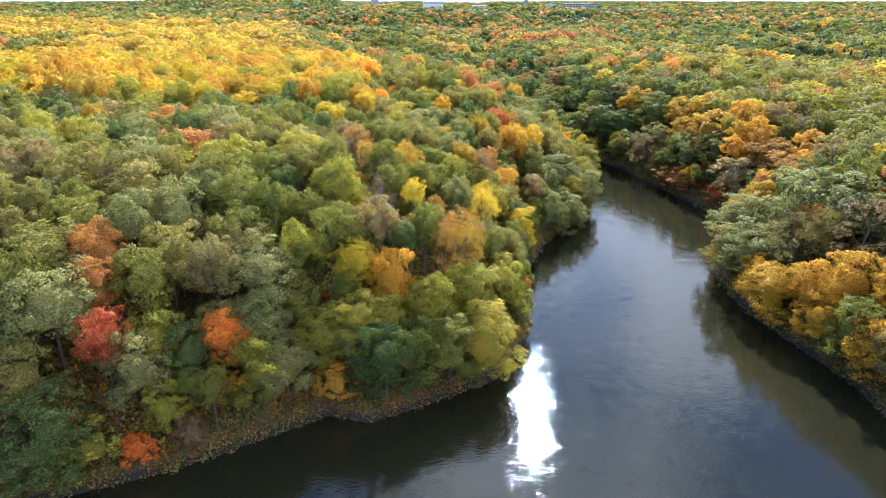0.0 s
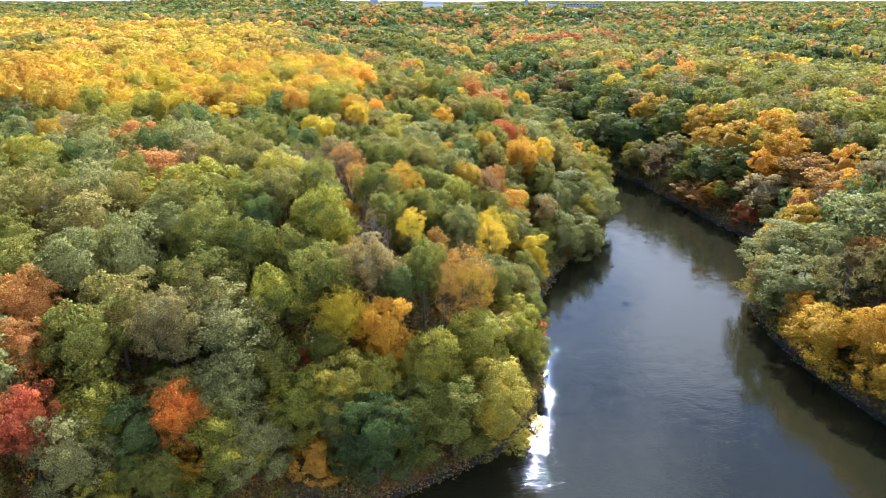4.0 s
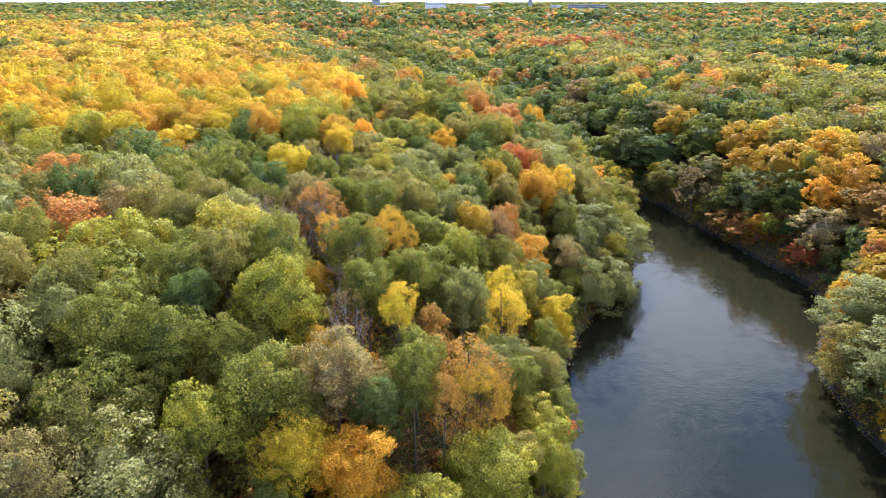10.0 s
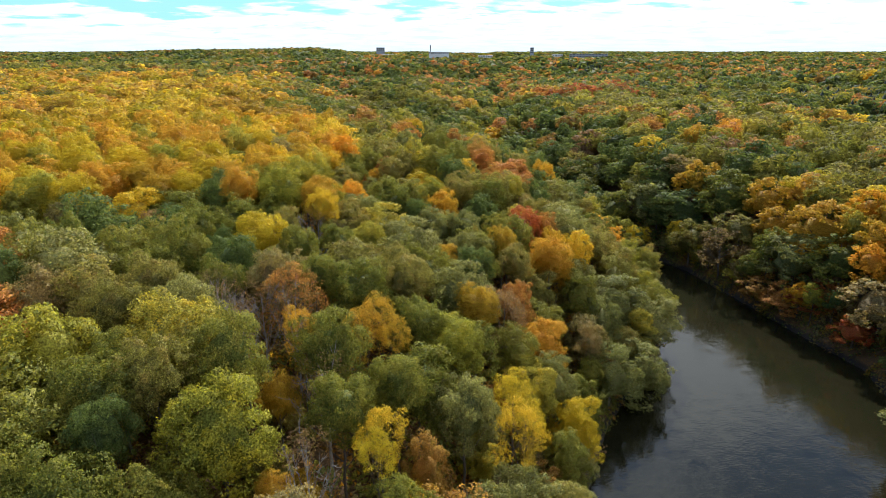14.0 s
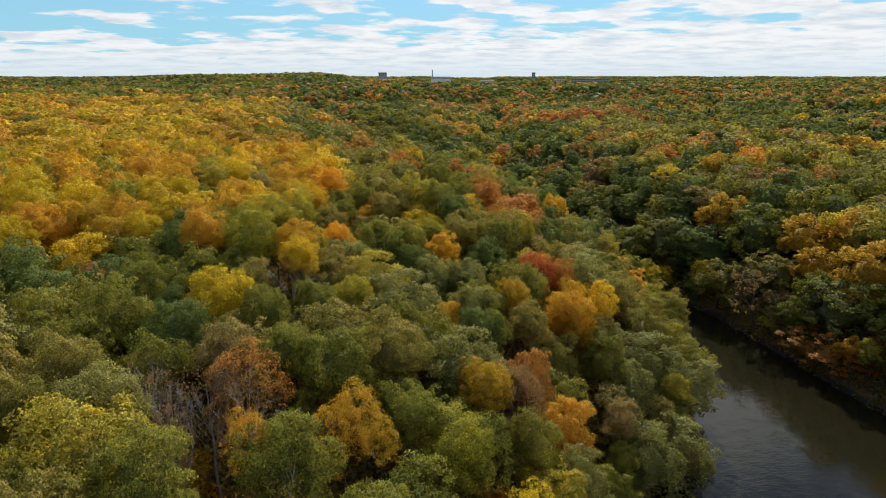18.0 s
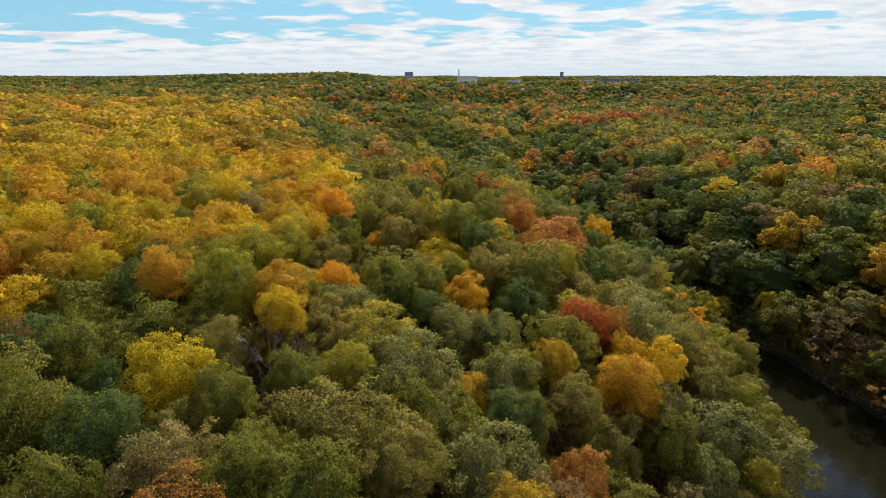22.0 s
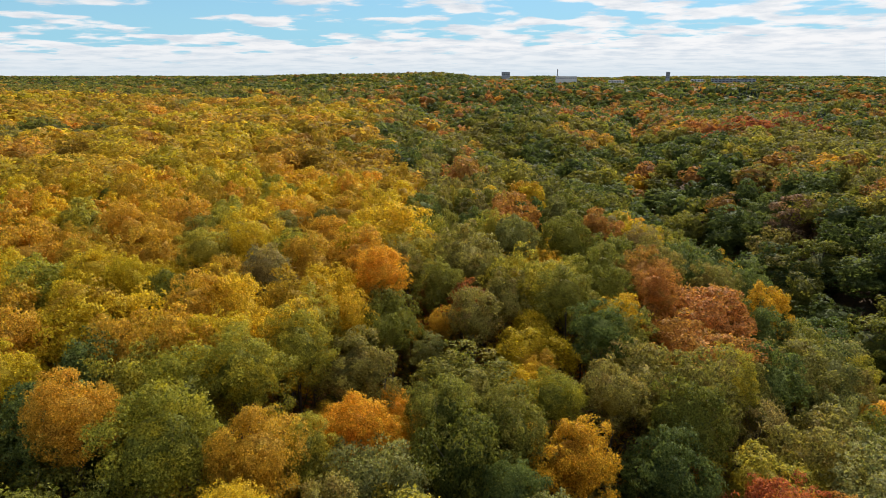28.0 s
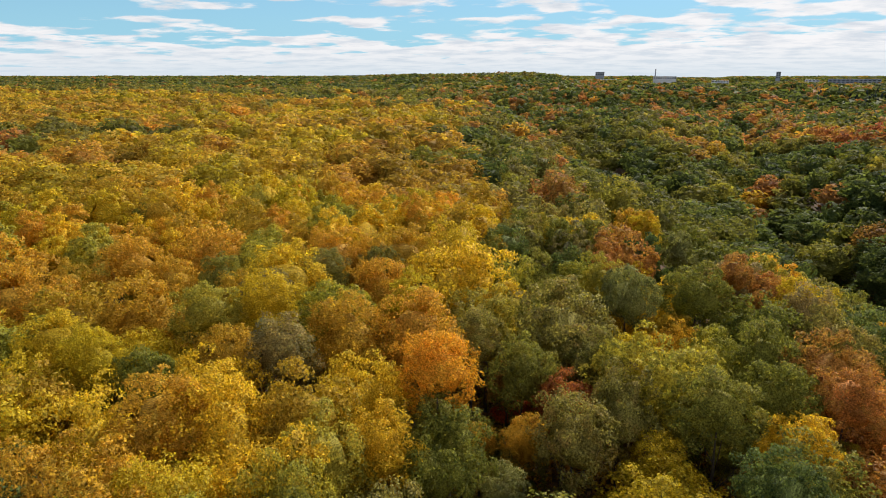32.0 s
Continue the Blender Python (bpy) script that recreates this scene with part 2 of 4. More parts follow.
def water_material():
    m, nt = material("lake_water")
    col = ramp_of(nt, noise_of(nt, 0.02, 3.0), ((0.012, 0.0115, 0.0055), (0.017, 0.016, 0.007)), (0.35, 0.65))
    p = add(nt, "ShaderNodeBsdfPrincipled", Roughness=0.02, IOR=1.333)
    nt.links.new(col, p.inputs["Base Color"])
    b1 = add(nt, "ShaderNodeBump", Strength=0.6, Distance=0.031)
    tcw = nt.nodes.new("ShaderNodeTexCoord")
    mp = nt.nodes.new("ShaderNodeMapping")
    mp.inputs["Scale"].default_value = (0.45, 1.0, 1.0)
    mp.inputs["Rotation"].default_value = (0, 0, radians(8))
    rip = add(nt, "ShaderNodeTexNoise", Scale=2.6, Detail=2.5, Roughness=0.5)
    nt.links.new(tcw.outputs["Object"], mp.inputs["Vector"])
    nt.links.new(mp.outputs[0], rip.inputs["Vector"])
    gust = nt.nodes.new("ShaderNodeMapRange")                 # breezes ruffle the water in patches
    gust.inputs["From Min"].default_value, gust.inputs["From Max"].default_value = 0.3, 0.7
    gust.inputs["To Min"].default_value, gust.inputs["To Max"].default_value = 0.2, 2.0
    nt.links.new(noise_of(nt, 0.3, 2.0, "Object", 0.5), gust.inputs["Value"])
    high = nt.nodes.new("ShaderNodeMath")
    high.operation = "MULTIPLY"
    nt.links.new(rip.outputs[0], high.inputs[0])
    nt.links.new(gust.outputs[0], high.inputs[1])
    nt.links.new(high.outputs[0], b1.inputs["Height"])
    b2 = add(nt, "ShaderNodeBump", Strength=0.008, Distance=0.3)
    nt.links.new(noise_of(nt, 0.25, 2.0), b2.inputs["Height"])
    nt.links.new(b1.outputs[0], b2.inputs["Normal"])
    nt.links.new(b2.outputs[0], p.inputs["Normal"])
    o = nt.nodes.new("ShaderNodeOutputMaterial")
    nt.links.new(p.outputs[0], o.inputs[0])
    return m


def plain_material(name, colour, rough=0.7, scale=0.8, vary=0.25, metal=0.0):
    m, nt = material(name)
    c0 = tuple(c * (1 - vary) for c in colour)
    col = ramp_of(nt, noise_of(nt, scale, 5.0), (c0, colour), (0.3, 0.7))
    p = add(nt, "ShaderNodeBsdfPrincipled", Roughness=rough, Metallic=metal)
    nt.links.new(col, p.inputs["Base Color"])
    o = nt.nodes.new("ShaderNodeOutputMaterial")
    nt.links.new(p.outputs[0], o.inputs[0])
    return m


# ---- the lie of the land ----
SHORE = [(-420, -10), (-140, 52), (-85, 73), (-63, 79), (-47, 85.5), (-30, 96), (-22, 101), (-14, 98.5), (-3, 104.5), (10, 112.5),
         (15.5, 120), (19.5, 130.5), (23, 143), (23, 158), (25, 171), (34, 193), (46, 213), (54, 222), (61, 243), (68, 270), (72, 304),
         (79, 307), (87, 291), (94, 262), (99, 240), (104.5, 219), (101, 203), (90, 188), (82, 173), (79.5, 155), (80, 141), (84, 125),
         (87, 112), (87, 98), (96, 70), (120, -40), (90, -190), (-420, -190)]
CREEK = [(74, 302), (59, 335), (48, 375), (38, 420), (30, 480), (28, 540), (40, 640), (52, 760), (70, 1000)]
RAVINE = [(36, 430), (4, 440), (-20, 490), (-60, 600), (-130, 780), (-210, 1050)]
rng = np.random.default_rng(7)


def seg_dist(x, y, a, b):
    dx, dy = b[0] - a[0], b[1] - a[1]
    s = np.clip(((x - a[0]) * dx + (y - a[1]) * dy) / (dx * dx + dy * dy), 0, 1)
    return np.hypot(x - a[0] - s * dx, y - a[1] - s * dy)


def shore_dist(x, y):
    """Metres from the lake's edge; below zero on the water."""
    d = np.full(np.shape(x), 1e9)
    inside = np.zeros(np.shape(x), bool)
    for a, b in zip(SHORE, SHORE[1:] + SHORE[:1]):
        d = np.minimum(d, seg_dist(x, y, a, b))
        cross = (a[1] > y) != (b[1] > y)
        inside ^= cross & (x < (b[0] - a[0]) * (y - a[1]) / (b[1] - a[1] + 1e-12) + a[0])
    return np.where(inside, -d, d)


def creek_dist(x, y):
    d = np.full(np.shape(x), 1e9)
    for a, b in zip(CREEK, CREEK[1:]):
        d = np.minimum(d, seg_dist(x, y, a, b))
    for a, b in zip(RAVINE, RAVINE[1:]):
        d = np.minimum(d, 6 + 1.05 * seg_dist(x, y, a, b))
    return d


def waves(x, y, size, seed):
    """Smooth hills and hollows between -1 and 1, of about that size in metres."""
    r = np.random.default_rng(seed)
    h = 0
    for _ in range(5):
        a = r.uniform(0, math.pi)
        k = 2 * math.pi / (size * r.uniform(0.7, 1.5))
        h = h + np.sin((x * math.cos(a) + y * math.sin(a)) * k + r.uniform(0, 7))
    return h / 5


def smooth(a, b, v):
    s = np.clip((v - a) / (b - a), 0, 1)
    return s * s * (3 - 2 * s)


def ground_z(x, y):
    x, y = np.asarray(x, float), np.asarray(y, float)
    d = shore_dist(x, y)
    dc = creek_dist(x, y)
    away = smooth(300, 1500, y)
    dd = np.minimum(np.maximum(d, 0), dc * (1 + 0.5 * away) + 300 * smooth(-5, -60, y))
    right = smooth(40, 110, x - 0.05 * (y - 200))
    top = 29.5 - 5 * right
    h = top * (1 - np.exp(-dd / (33 - 12 * right)))
    gorge = smooth(225, 262, y) * (1 - smooth(470, 560, y)) * (1 - right)      # the gorge falls away below a sharper brow
    h = h + gorge * (top * (1 - np.exp(-(dd / 37) ** 1.9)) - h)
    h = h + 10 * smooth(40, 200, -x) * smooth(150, 420, y)            # the plateau climbs inland
    h = h + smooth(150, 700, dd) * (8 + 14 * right)
    hill = np.exp(-((x + 560) / 400) ** 2 - ((y - 2000) / 330) ** 2)  # the long hill on the skyline
    h = h + smooth(30, 150, dd) * (3.0 * waves(x, y, 130, 5) * (1 - away) + smooth(350, 700, y) * 8 * waves(x, y, 380, 8))
    h = h + away * 6 * waves(x, y, 900, 3) - 15 * np.exp(-((y - 1080 - 0.3 * x) / 150) ** 2) * smooth(-500, -200, x)
    h = h + 18 * hill
    cap = 40 + 11 * smooth(1100, 2400, y) + 23 * hill
    h = np.where(h > cap - 14, cap - 14 + 14 * np.tanh((h - cap + 14) / 14), h)
    h = h - 13 * smooth(330, 520, y) * smooth(20, 120, dd) * np.maximum(0, waves(x, y, 240, 12)) * (1 - 0.7 * smooth(1200, 2000, y))
    h = h - 17 * smooth(1650, 2100, y) * (1 - smooth(3150, 3600, y)) * smooth(-420, -150, x)
    return np.where(d < 0, np.maximum(-3.0, d * 0.6) - 0.15, h + 0.25 * np.minimum(dd, 1.5))


def mesh_of(name, verts, faces, mat=None, smooth_shade=False, normals=None):
    me = bpy.data.meshes.new(name)
    verts, faces = np.asarray(verts, np.float32), np.asarray(faces, np.int32)
    n, k = faces.shape
    me.vertices.add(len(verts))
    me.vertices.foreach_set("co", verts.ravel())
    me.loops.add(n * k)
    me.loops.foreach_set("vertex_index", faces.ravel())
    me.polygons.add(n)
    me.polygons.foreach_set("loop_start", np.arange(0, n * k, k, dtype=np.int32))
    me.polygons.foreach_set("loop_total", np.full(n, k, np.int32))
    me.polygons.foreach_set("use_smooth", np.full(n, smooth_shade))
    me.update(calc_edges=True)
    if normals is not None:
        me.normals_split_custom_set_from_vertices(np.asarray(normals, np.float32))
    if mat:
        me.materials.append(mat)
    return me


def spread(lo, hi, fine_lo, fine_hi, step, grow=1.12):
    """Grid lines that are close together in the middle and wider apart far out."""
    c = list(np.arange(fine_lo, fine_hi, step))
    s = step
    while c[-1] < hi:
        s *= grow
        c.append(c[-1] + s)
    s, head = step, []
    v = fine_lo
    while v > lo:
        s *= grow
        v -= s
        head.append(v)
    return np.array(head[::-1] + c)


gx, gy = spread(-4200, 4200, -160, 150, 1.6), spread(-600, 4700, 60, 330, 1.6)
XX, YY = np.meshgrid(gx, gy)
ZZ = ground_z(XX, YY)
gi = np.arange(len(gx) * len(gy)).reshape(len(gy), len(gx))
gf = np.stack([gi[:-1, :-1], gi[:-1, 1:], gi[1:, 1:], gi[1:, :-1]], -1).reshape(-1, 4)
ground = new("ground", mesh_of("ground", np.stack([XX, YY, ZZ], -1).reshape(-1, 3), gf, ground_material(), True))
tagged(ground, "forest floor of brown and orange fallen leaves", "ground", kind="structure")

wx, wy = np.linspace(-430, 160, 60), np.linspace(-195, 320, 60)
XX, YY = np.meshgrid(wx, wy)
wi = np.arange(3600).reshape(60, 60)
wf = np.stack([wi[:-1, :-1], wi[:-1, 1:], wi[1:, 1:], wi[1:, :-1]], -1).reshape(-1, 4)
water = new("water", mesh_of("water", np.stack([XX, YY, 0 * XX], -1).reshape(-1, 3), wf, water_material(), True))
tagged(water, "still olive-brown lake water with fine ripples", "lake", kind="structure")


CLEARINGS = [(251, 472, 15), (242, 424, 15), (288, 485, 15), (317, 649, 15), (405, 674, 15), (148, 2640, 60), (215, 2740, 40)]

# ---- trees ----
def unit(v):
    return v / np.maximum(np.linalg.norm(v, axis=-1, keepdims=True), 1e-9)


def cards(pos, normal, size, r):
    """A pointed leaf spray at each place."""
    n = len(pos)
    a = unit(np.cross(normal, unit(r.normal(size=(n, 3)))))
    b = np.cross(normal, a)
    s = (size * r.uniform(0.6, 1.4, n))[:, None]
    w = s * r.uniform(0.75, 1.1, (n, 1))
    v = np.stack([pos + a * s * 0.62, pos - a * s * 0.4 + b * w * 0.5, pos - a * s * 0.4 - b * w * 0.5], 1).reshape(-1, 3)
    return v, np.arange(3 * n).reshape(-1, 3)


GOLDEN = (1 + 5 ** 0.5) / 2
BALL = [(sx, sy * GOLDEN, 0) for sx in (-1, 1) for sy in (-1, 1)]
BALL += [(0, sx, sy * GOLDEN) for sx in (-1, 1) for sy in (-1, 1)] + [(sx * GOLDEN, 0, sy) for sx in (-1, 1) for sy in (-1, 1)]
BALL_FACES = [(i, j, k) for i, j, k in itertools.combinations(range(12), 3)
              if all(sum((BALL[p][m] - BALL[q][m]) ** 2 for m in range(3)) < 4.1 for p, q in ((i, j), (j, k), (i, k)))]
# every face looks outwards
BALL_FACES = [f if np.dot(np.cross(np.subtract(BALL[f[1]], BALL[f[0]]), np.subtract(BALL[f[2]], BALL[f[0]])), BALL[f[0]]) > 0 else f[::-1]
              for f in BALL_FACES]


def finer(pts, faces):
    """Each triangle of a unit ball into four."""
    pts, mids, out = [tuple(p) for p in pts], {}, []

    def mid_of(a, b):
        key = (min(a, b), max(a, b))
        if key not in mids:
            mids[key] = len(pts)
            pts.append(tuple(unit(np.add(pts[a], pts[b]))))
        return mids[key]

    for a, b, c in faces:
        x, y, z = mid_of(a, b), mid_of(b, c), mid_of(c, a)
        out += [(a, x, z), (x, b, y), (z, y, c), (x, y, z)]
    return pts, out


ROUND = [(unit(np.array(BALL, float)), BALL_FACES)]
for _ in range(3):
    ROUND.append(finer(*ROUND[-1]))
ROUND = [(np.array(p), np.array(f)) for p, f in ROUND]


def lumpy(r, cen, rad, level, least, fill=1.0):
    """The skin round a heap of balls, seen from their middle: verts, faces, normals."""
    u, f = ROUND[level]
    u = unit(u + r.normal(0, 0.25 / 2 ** level, u.shape) * 0.4)
    b = u @ cen.T
    q = b ** 2 - np.sum(cen ** 2, 1) + rad ** 2
    reach = np.where(q > 0, b + np.sqrt(np.maximum(q, 0)), 0).max(1)
    v = u * (np.maximum(reach, least) * fill * r.uniform(0.94, 1.06, len(u)))[:, None]
    fn = np.cross(v[f[:, 1]] - v[f[:, 0]], v[f[:, 2]] - v[f[:, 0]])
    n = np.zeros_like(v)
    for k in range(3):
        np.add.at(n, f[:, k], fn)
    return v, f, unit(n)


def crown_form(r, boughs, clumps, shape, radius, base, top):
    """Boughs that bulge from a crown, each set with rounded clumps of leaf: centres, radii and directions of both."""
    deep = top - base
    if shape == "oval":
        mid, ext = base + deep * 0.5, np.array([radius * 0.97, radius * 0.97, deep * 0.5])
    else:
        mid, ext = base + deep * 0.42, np.array([radius, radius, deep * 0.58])
    k = np.arange(boughs * 2)
    up = 1 - 2 * (k + 0.5) / len(k)
    turn = k * 2.39996 + r.uniform(0, 6.28)
    flat = np.sqrt(1 - up ** 2)
    c = np.stack([flat * np.cos(turn), flat * np.sin(turn), up], 1)
    c = c[up > (-0.6 if shape == "oval" else -0.42)]
    c = unit(c + r.normal(0, 0.16, c.shape))
    brad = radius * r.uniform(0.22, 0.45, len(c))
    bcen = c * (ext - radius * 0.3) * r.uniform(0.7, 1.12, (len(c), 1))
    which = np.repeat(np.arange(len(c)), clumps)
    d = unit(r.normal(size=(len(which), 3)) + 0.75 * c[which] + np.array([0, 0, 0.12]))
    ccen = bcen[which] + d * (brad[which] * r.uniform(0.62, 1.15, len(which)))[:, None]
    outer = np.linalg.norm(ccen / ext, axis=1) > 0.6
    which, d, ccen = which[outer], d[outer], ccen[outer]
    crad = radius * r.uniform(0.075, 0.165, len(which))
    return mid, c, bcen, brad, which, d, ccen, crad


def crown_leaves(r, boughs, clumps, count, size, shape, radius=6.0, base=5.0, top=18.0):
    """A crown of leaf sprays on clumps on boughs; every spray is lit as part of its clump. Returns verts, faces, normals."""
    mid, c, bcen, brad, which, cd, ccen, crad = crown_form(r, boughs, clumps, shape, radius, base, top)
    n = len(ccen)
    share = crad ** 2 * (r.random(n) < 0.62 if shape == "open" else r.uniform(0.7, 1.3, n))
    w = r.choice(n, count, p=share / np.sum(share))
    d = unit(r.normal(size=(count, 3)) + 0.65 * cd[w] + np.array([0, 0, 0.15]))
    stray = np.where(r.random(count) < 0.1, r.uniform(1.1, 1.5, count), r.uniform(0.7, 1.12, count))
    p = ccen[w] + d * (crad[w] * stray)[:, None] * np.array([1.1, 1.1, 0.8])
    p[:, 2] = np.maximum(p[:, 2] + mid, base * 0.5 + r.uniform(0, 1.0, count))
    turned = unit(d + 0.6 * r.normal(size=(count, 3)))
    turned = np.where(np.sum(turned * d, 1, keepdims=True) < 0, -turned, turned)
    v, f = cards(p, turned, size, r)
    soft = np.repeat(unit(0.5 * d + 0.4 * cd[w] + 0.4 * c[which[w]] + 1.1 * turned), 3, axis=0)
    if shape == "open":
        return v, f, soft
    # the leaves inside run together into a ragged mass
    q, qf, qn = lumpy(r, bcen, brad, 1, radius * 0.45, 0.66)
    q[:, 2] = np.maximum(q[:, 2] + mid, base * 0.5 + 0.4)
    return np.concatenate([v, q]), np.concatenate([f, qf + len(v)]), np.concatenate([soft, qn])


def tube(path, radii, sides):
    path = np.asarray(path, float)
    v, f = [], []
    for k, (p, rad) in enumerate(zip(path, radii)):
        t = unit(path[min(k + 1, len(path) - 1)] - path[max(k - 1, 0)])
        a = unit(np.cross(t, [0.31, 0.95, 0.05]))
        b = np.cross(t, a)
        ang = np.arange(sides) * 2 * math.pi / sides
        v.append(p + rad * (np.cos(ang)[:, None] * a + np.sin(ang)[:, None] * b))
    for k in range(len(path) - 1):
        for s in range(sides):
            q = (s + 1) % sides
            f.append((k * sides + s, k * sides + q, (k + 1) * sides + q, (k + 1) * sides + s))
    return np.concatenate(v), np.array(f)


def join(bits):
    v, f, o = [], [], 0
    for a, b in bits:
        v.append(a)
        f.append(b + o)
        o += len(a)
    return np.concatenate(v), np.concatenate(f)


def wood(r, limbs, sides, twigs=0, height=18.0, radius=6.0, girth=0.28):
    """A tapered trunk with rising limbs, and twigs on a bare tree."""
    z = np.linspace(-0.8, height * 0.86, 7)
    wob = np.cumsum(r.normal(0, 0.16, (7, 2)), 0)
    line = np.column_stack([wob, z])
    bits = [tube(line, girth * np.array([1.45, 1.0, 0.88, 0.74, 0.56, 0.36, 0.1]), sides)]
    for k in range(limbs):
        s = r.uniform(0.36, 0.82)
        i = s * 6
        p0 = np.array([np.interp(i, range(7), line[:, j]) for j in range(3)])
        a = k * 2.4 + r.uniform(-0.4, 0.4)
        ln = radius * r.uniform(0.6, 0.95) * (1.25 - 0.6 * s)
        out = np.array([math.cos(a), math.sin(a), 0])
        pts = [p0, p0 + out * ln * 0.4 + [0, 0, ln * 0.35], p0 + out * ln * 0.75 + [0, 0, ln * 0.85], p0 + out * ln + [0, 0, ln * 1.3]]
        g = girth * 0.45 * (1.2 - s)
        bits.append(tube(pts, [g, g * 0.75, g * 0.45, g * 0.12], max(4, sides - 2)))
        for _ in range(twigs):
            u = r.uniform(0.35, 1)
            q = p0 + (pts[3] - p0) * u
            w = unit(out + r.normal(0, 0.7, 3) + [0, 0, 0.5]) * r.uniform(0.8, 2.2)
            bits.append(tube([q, q + w * 0.55, q + w + [0, 0, 0.3]], [0.045, 0.03, 0.008], 3))
    return join(bits)


def make_kind(seed, boughs, clumps, count, size, shape, limbs, sides, twigs=0, bark=None, base=5.0):
    r = np.random.default_rng(seed)
    v, t, n = crown_leaves(r, boughs, clumps, count, size, shape, base=base)
    crown = mesh_of("crown", v, t, LEAF["green"], True, n)
    v, f = wood(r, limbs, sides, twigs)
    return crown, mesh_of("trunk", v, f, bark or BARK, True)


def kinds_of(seed, n, boughs, clumps, count, size, limbs, sides):
    """A set of crowns and trunks of each shape, with so many leaf sprays of that size."""
    c = lambda share: int(count * share)
    return {"dome": [make_kind(seed + i, boughs, clumps, c(1), size, "dome", limbs, sides, base=6.5) for i in range(n)],
            "oval": [make_kind(seed + 10 + i, boughs, clumps, c(0.95), size * 0.95, "oval", limbs, sides, base=4.5) for i in range(n)],
            "edge": [make_kind(seed + 20 + i, boughs, clumps, c(1.1), size, "dome", limbs, sides, base=0.3) for i in range(max(2, n - 2))],
            "open": [make_kind(seed + 30 + i, boughs, clumps, c(0.42), size * 0.9, "open", limbs + 3, sides, 3) for i in range(2)],
            "small": [make_kind(seed + 40 + i, boughs * 2 // 3, clumps * 2 // 3, c(0.4), size * 1.5, "dome", 4, sides, base=0.6) for i in range(3)],
            "bare": [make_kind(seed + 50 + i, boughs, clumps, c(0.07), size * 0.8, "open", 14, sides, sides + 4, GREY_BARK) for i in range(2)]}


NEAR = kinds_of(100, 6, 15, 17, 18000, 0.23, 6, 7)
HALF = kinds_of(200, 6, 14, 14, 9500, 0.3, 5, 6)
MID = kinds_of(300, 5, 12, 9, 3800, 0.45, 4, 5)


def detail(x, y):
    d = float(track_dist(x, y))
    return NEAR if d < 40 else HALF if d < 105 else MID


WORDS = {
    "green": ("tall broadleaf tree still in green leaf on the slope", "green trees"),
    "deep": ("dark green broadleaf tree among turning autumn trees", "dark green trees"),
    "sage": ("grey-green broadleaf tree with a rounded crown", "grey-green trees"),
    "olive": ("olive-green tree starting to turn brown and gold", "olive trees"),
    "lime": ("yellow-green tree turning to autumn yellow", "yellow-green trees"),
    "yellow": ("bright yellow autumn tree with a full crown", "yellow trees"),
    "gold": ("golden autumn tree in the dense wood", "golden trees"),
    "orange": ("orange autumn tree glowing in the sunlight", "orange trees"),
    "flame": ("vivid red-orange maple tree in full autumn colour", "red-orange trees"),
    "rust": ("rust-brown autumn oak tree with a broad crown", "rust trees"),
    "red": ("deep red autumn tree among green neighbours", "red trees"),
    "tan": ("pale tan tree with thinning dry leaves", "tan trees"),
    "brown": ("brownish tree that has lost most leaves", "brown trees"),
}
PLACED = []        # x, y, crown radius of every tree that stands


SPECIES = {"yellow": "tulip_tree", "gold": "tulip_tree", "lime": "hickory_tree", "orange": "maple_tree", "flame": "maple_tree",
           "red": "maple_tree", "rust": "oak_tree", "green": "oak_tree", "sage": "ash_tree", "olive": "hickory_tree",
           "deep": "beech_tree", "tan": "elm_tree", "brown": "elm_tree"}


CROWN_BASE = {"dome": 6.5, "oval": 4.5, "edge": 0.3, "open": 5.0, "small": 0.6, "bare": 5.0}


def plant(kinds, x, y, colour, shape, width, height, r, picked=False):
    crown_me, trunk_me = kinds[shape][int(r.integers(len(kinds[shape])))]
    base = new("bare_tree" if shape == "bare" else SPECIES[colour])
    base.empty_display_size = 0.5
    base.matrix_basis = Matrix.LocRotScale((x, y, float(ground_z(x, y)) - 0.1), Euler((0, 0, r.uniform(0, 6.28))),
                                           (width / 12, width / 12 * r.uniform(0.82, 1.12), height / 18))
    label, group = WORDS[colour]
    if shape == "bare":
        label, group = "nearly leafless grey tree with a few brown leaves", "bare trees"
    elif shape == "small":
        label = "low young " + " ".join(label.replace("tall ", "").split()[:8])
    tagged(base, label, "tree", group)
    t = new("trunk", trunk_me)
    t.parent = base
    c = new("crown", crown_me)
    c.parent = base
    # the crown is about as deep as it is wide, whatever the height of the stem
    low, deep = CROWN_BASE[shape], {"dome": 1.08, "oval": 1.2, "edge": 1.4}.get(shape, 1.3)
    squash = min(1.05, max(0.35, deep * width * 18 / (height * (18 - low))))
    c.location.z, c.scale.z = 18 * (1 - squash), squash
    c.material_slots[0].link = "OBJECT"
    c.material_slots[0].material = LEAF[colour]
    PLACED.append((x, y, width / 2 * (0.6 if shape == "small" else 1.02 if picked else 1)))
    return base


def track_dist(x, y):
    return seg_dist(np.asarray(x, float), np.asarray(y, float), (0, 0), (-10, 204))


def tulip_edge(y):
    """The x at which the tall yellow stand ends against the mixed wood."""
    far_y = np.maximum(0, np.asarray(y, float) - 240)
    return -22 - 0.24 * far_y - 0.0003 * far_y ** 2 + 4 * np.sin(np.asarray(y) * 0.06)


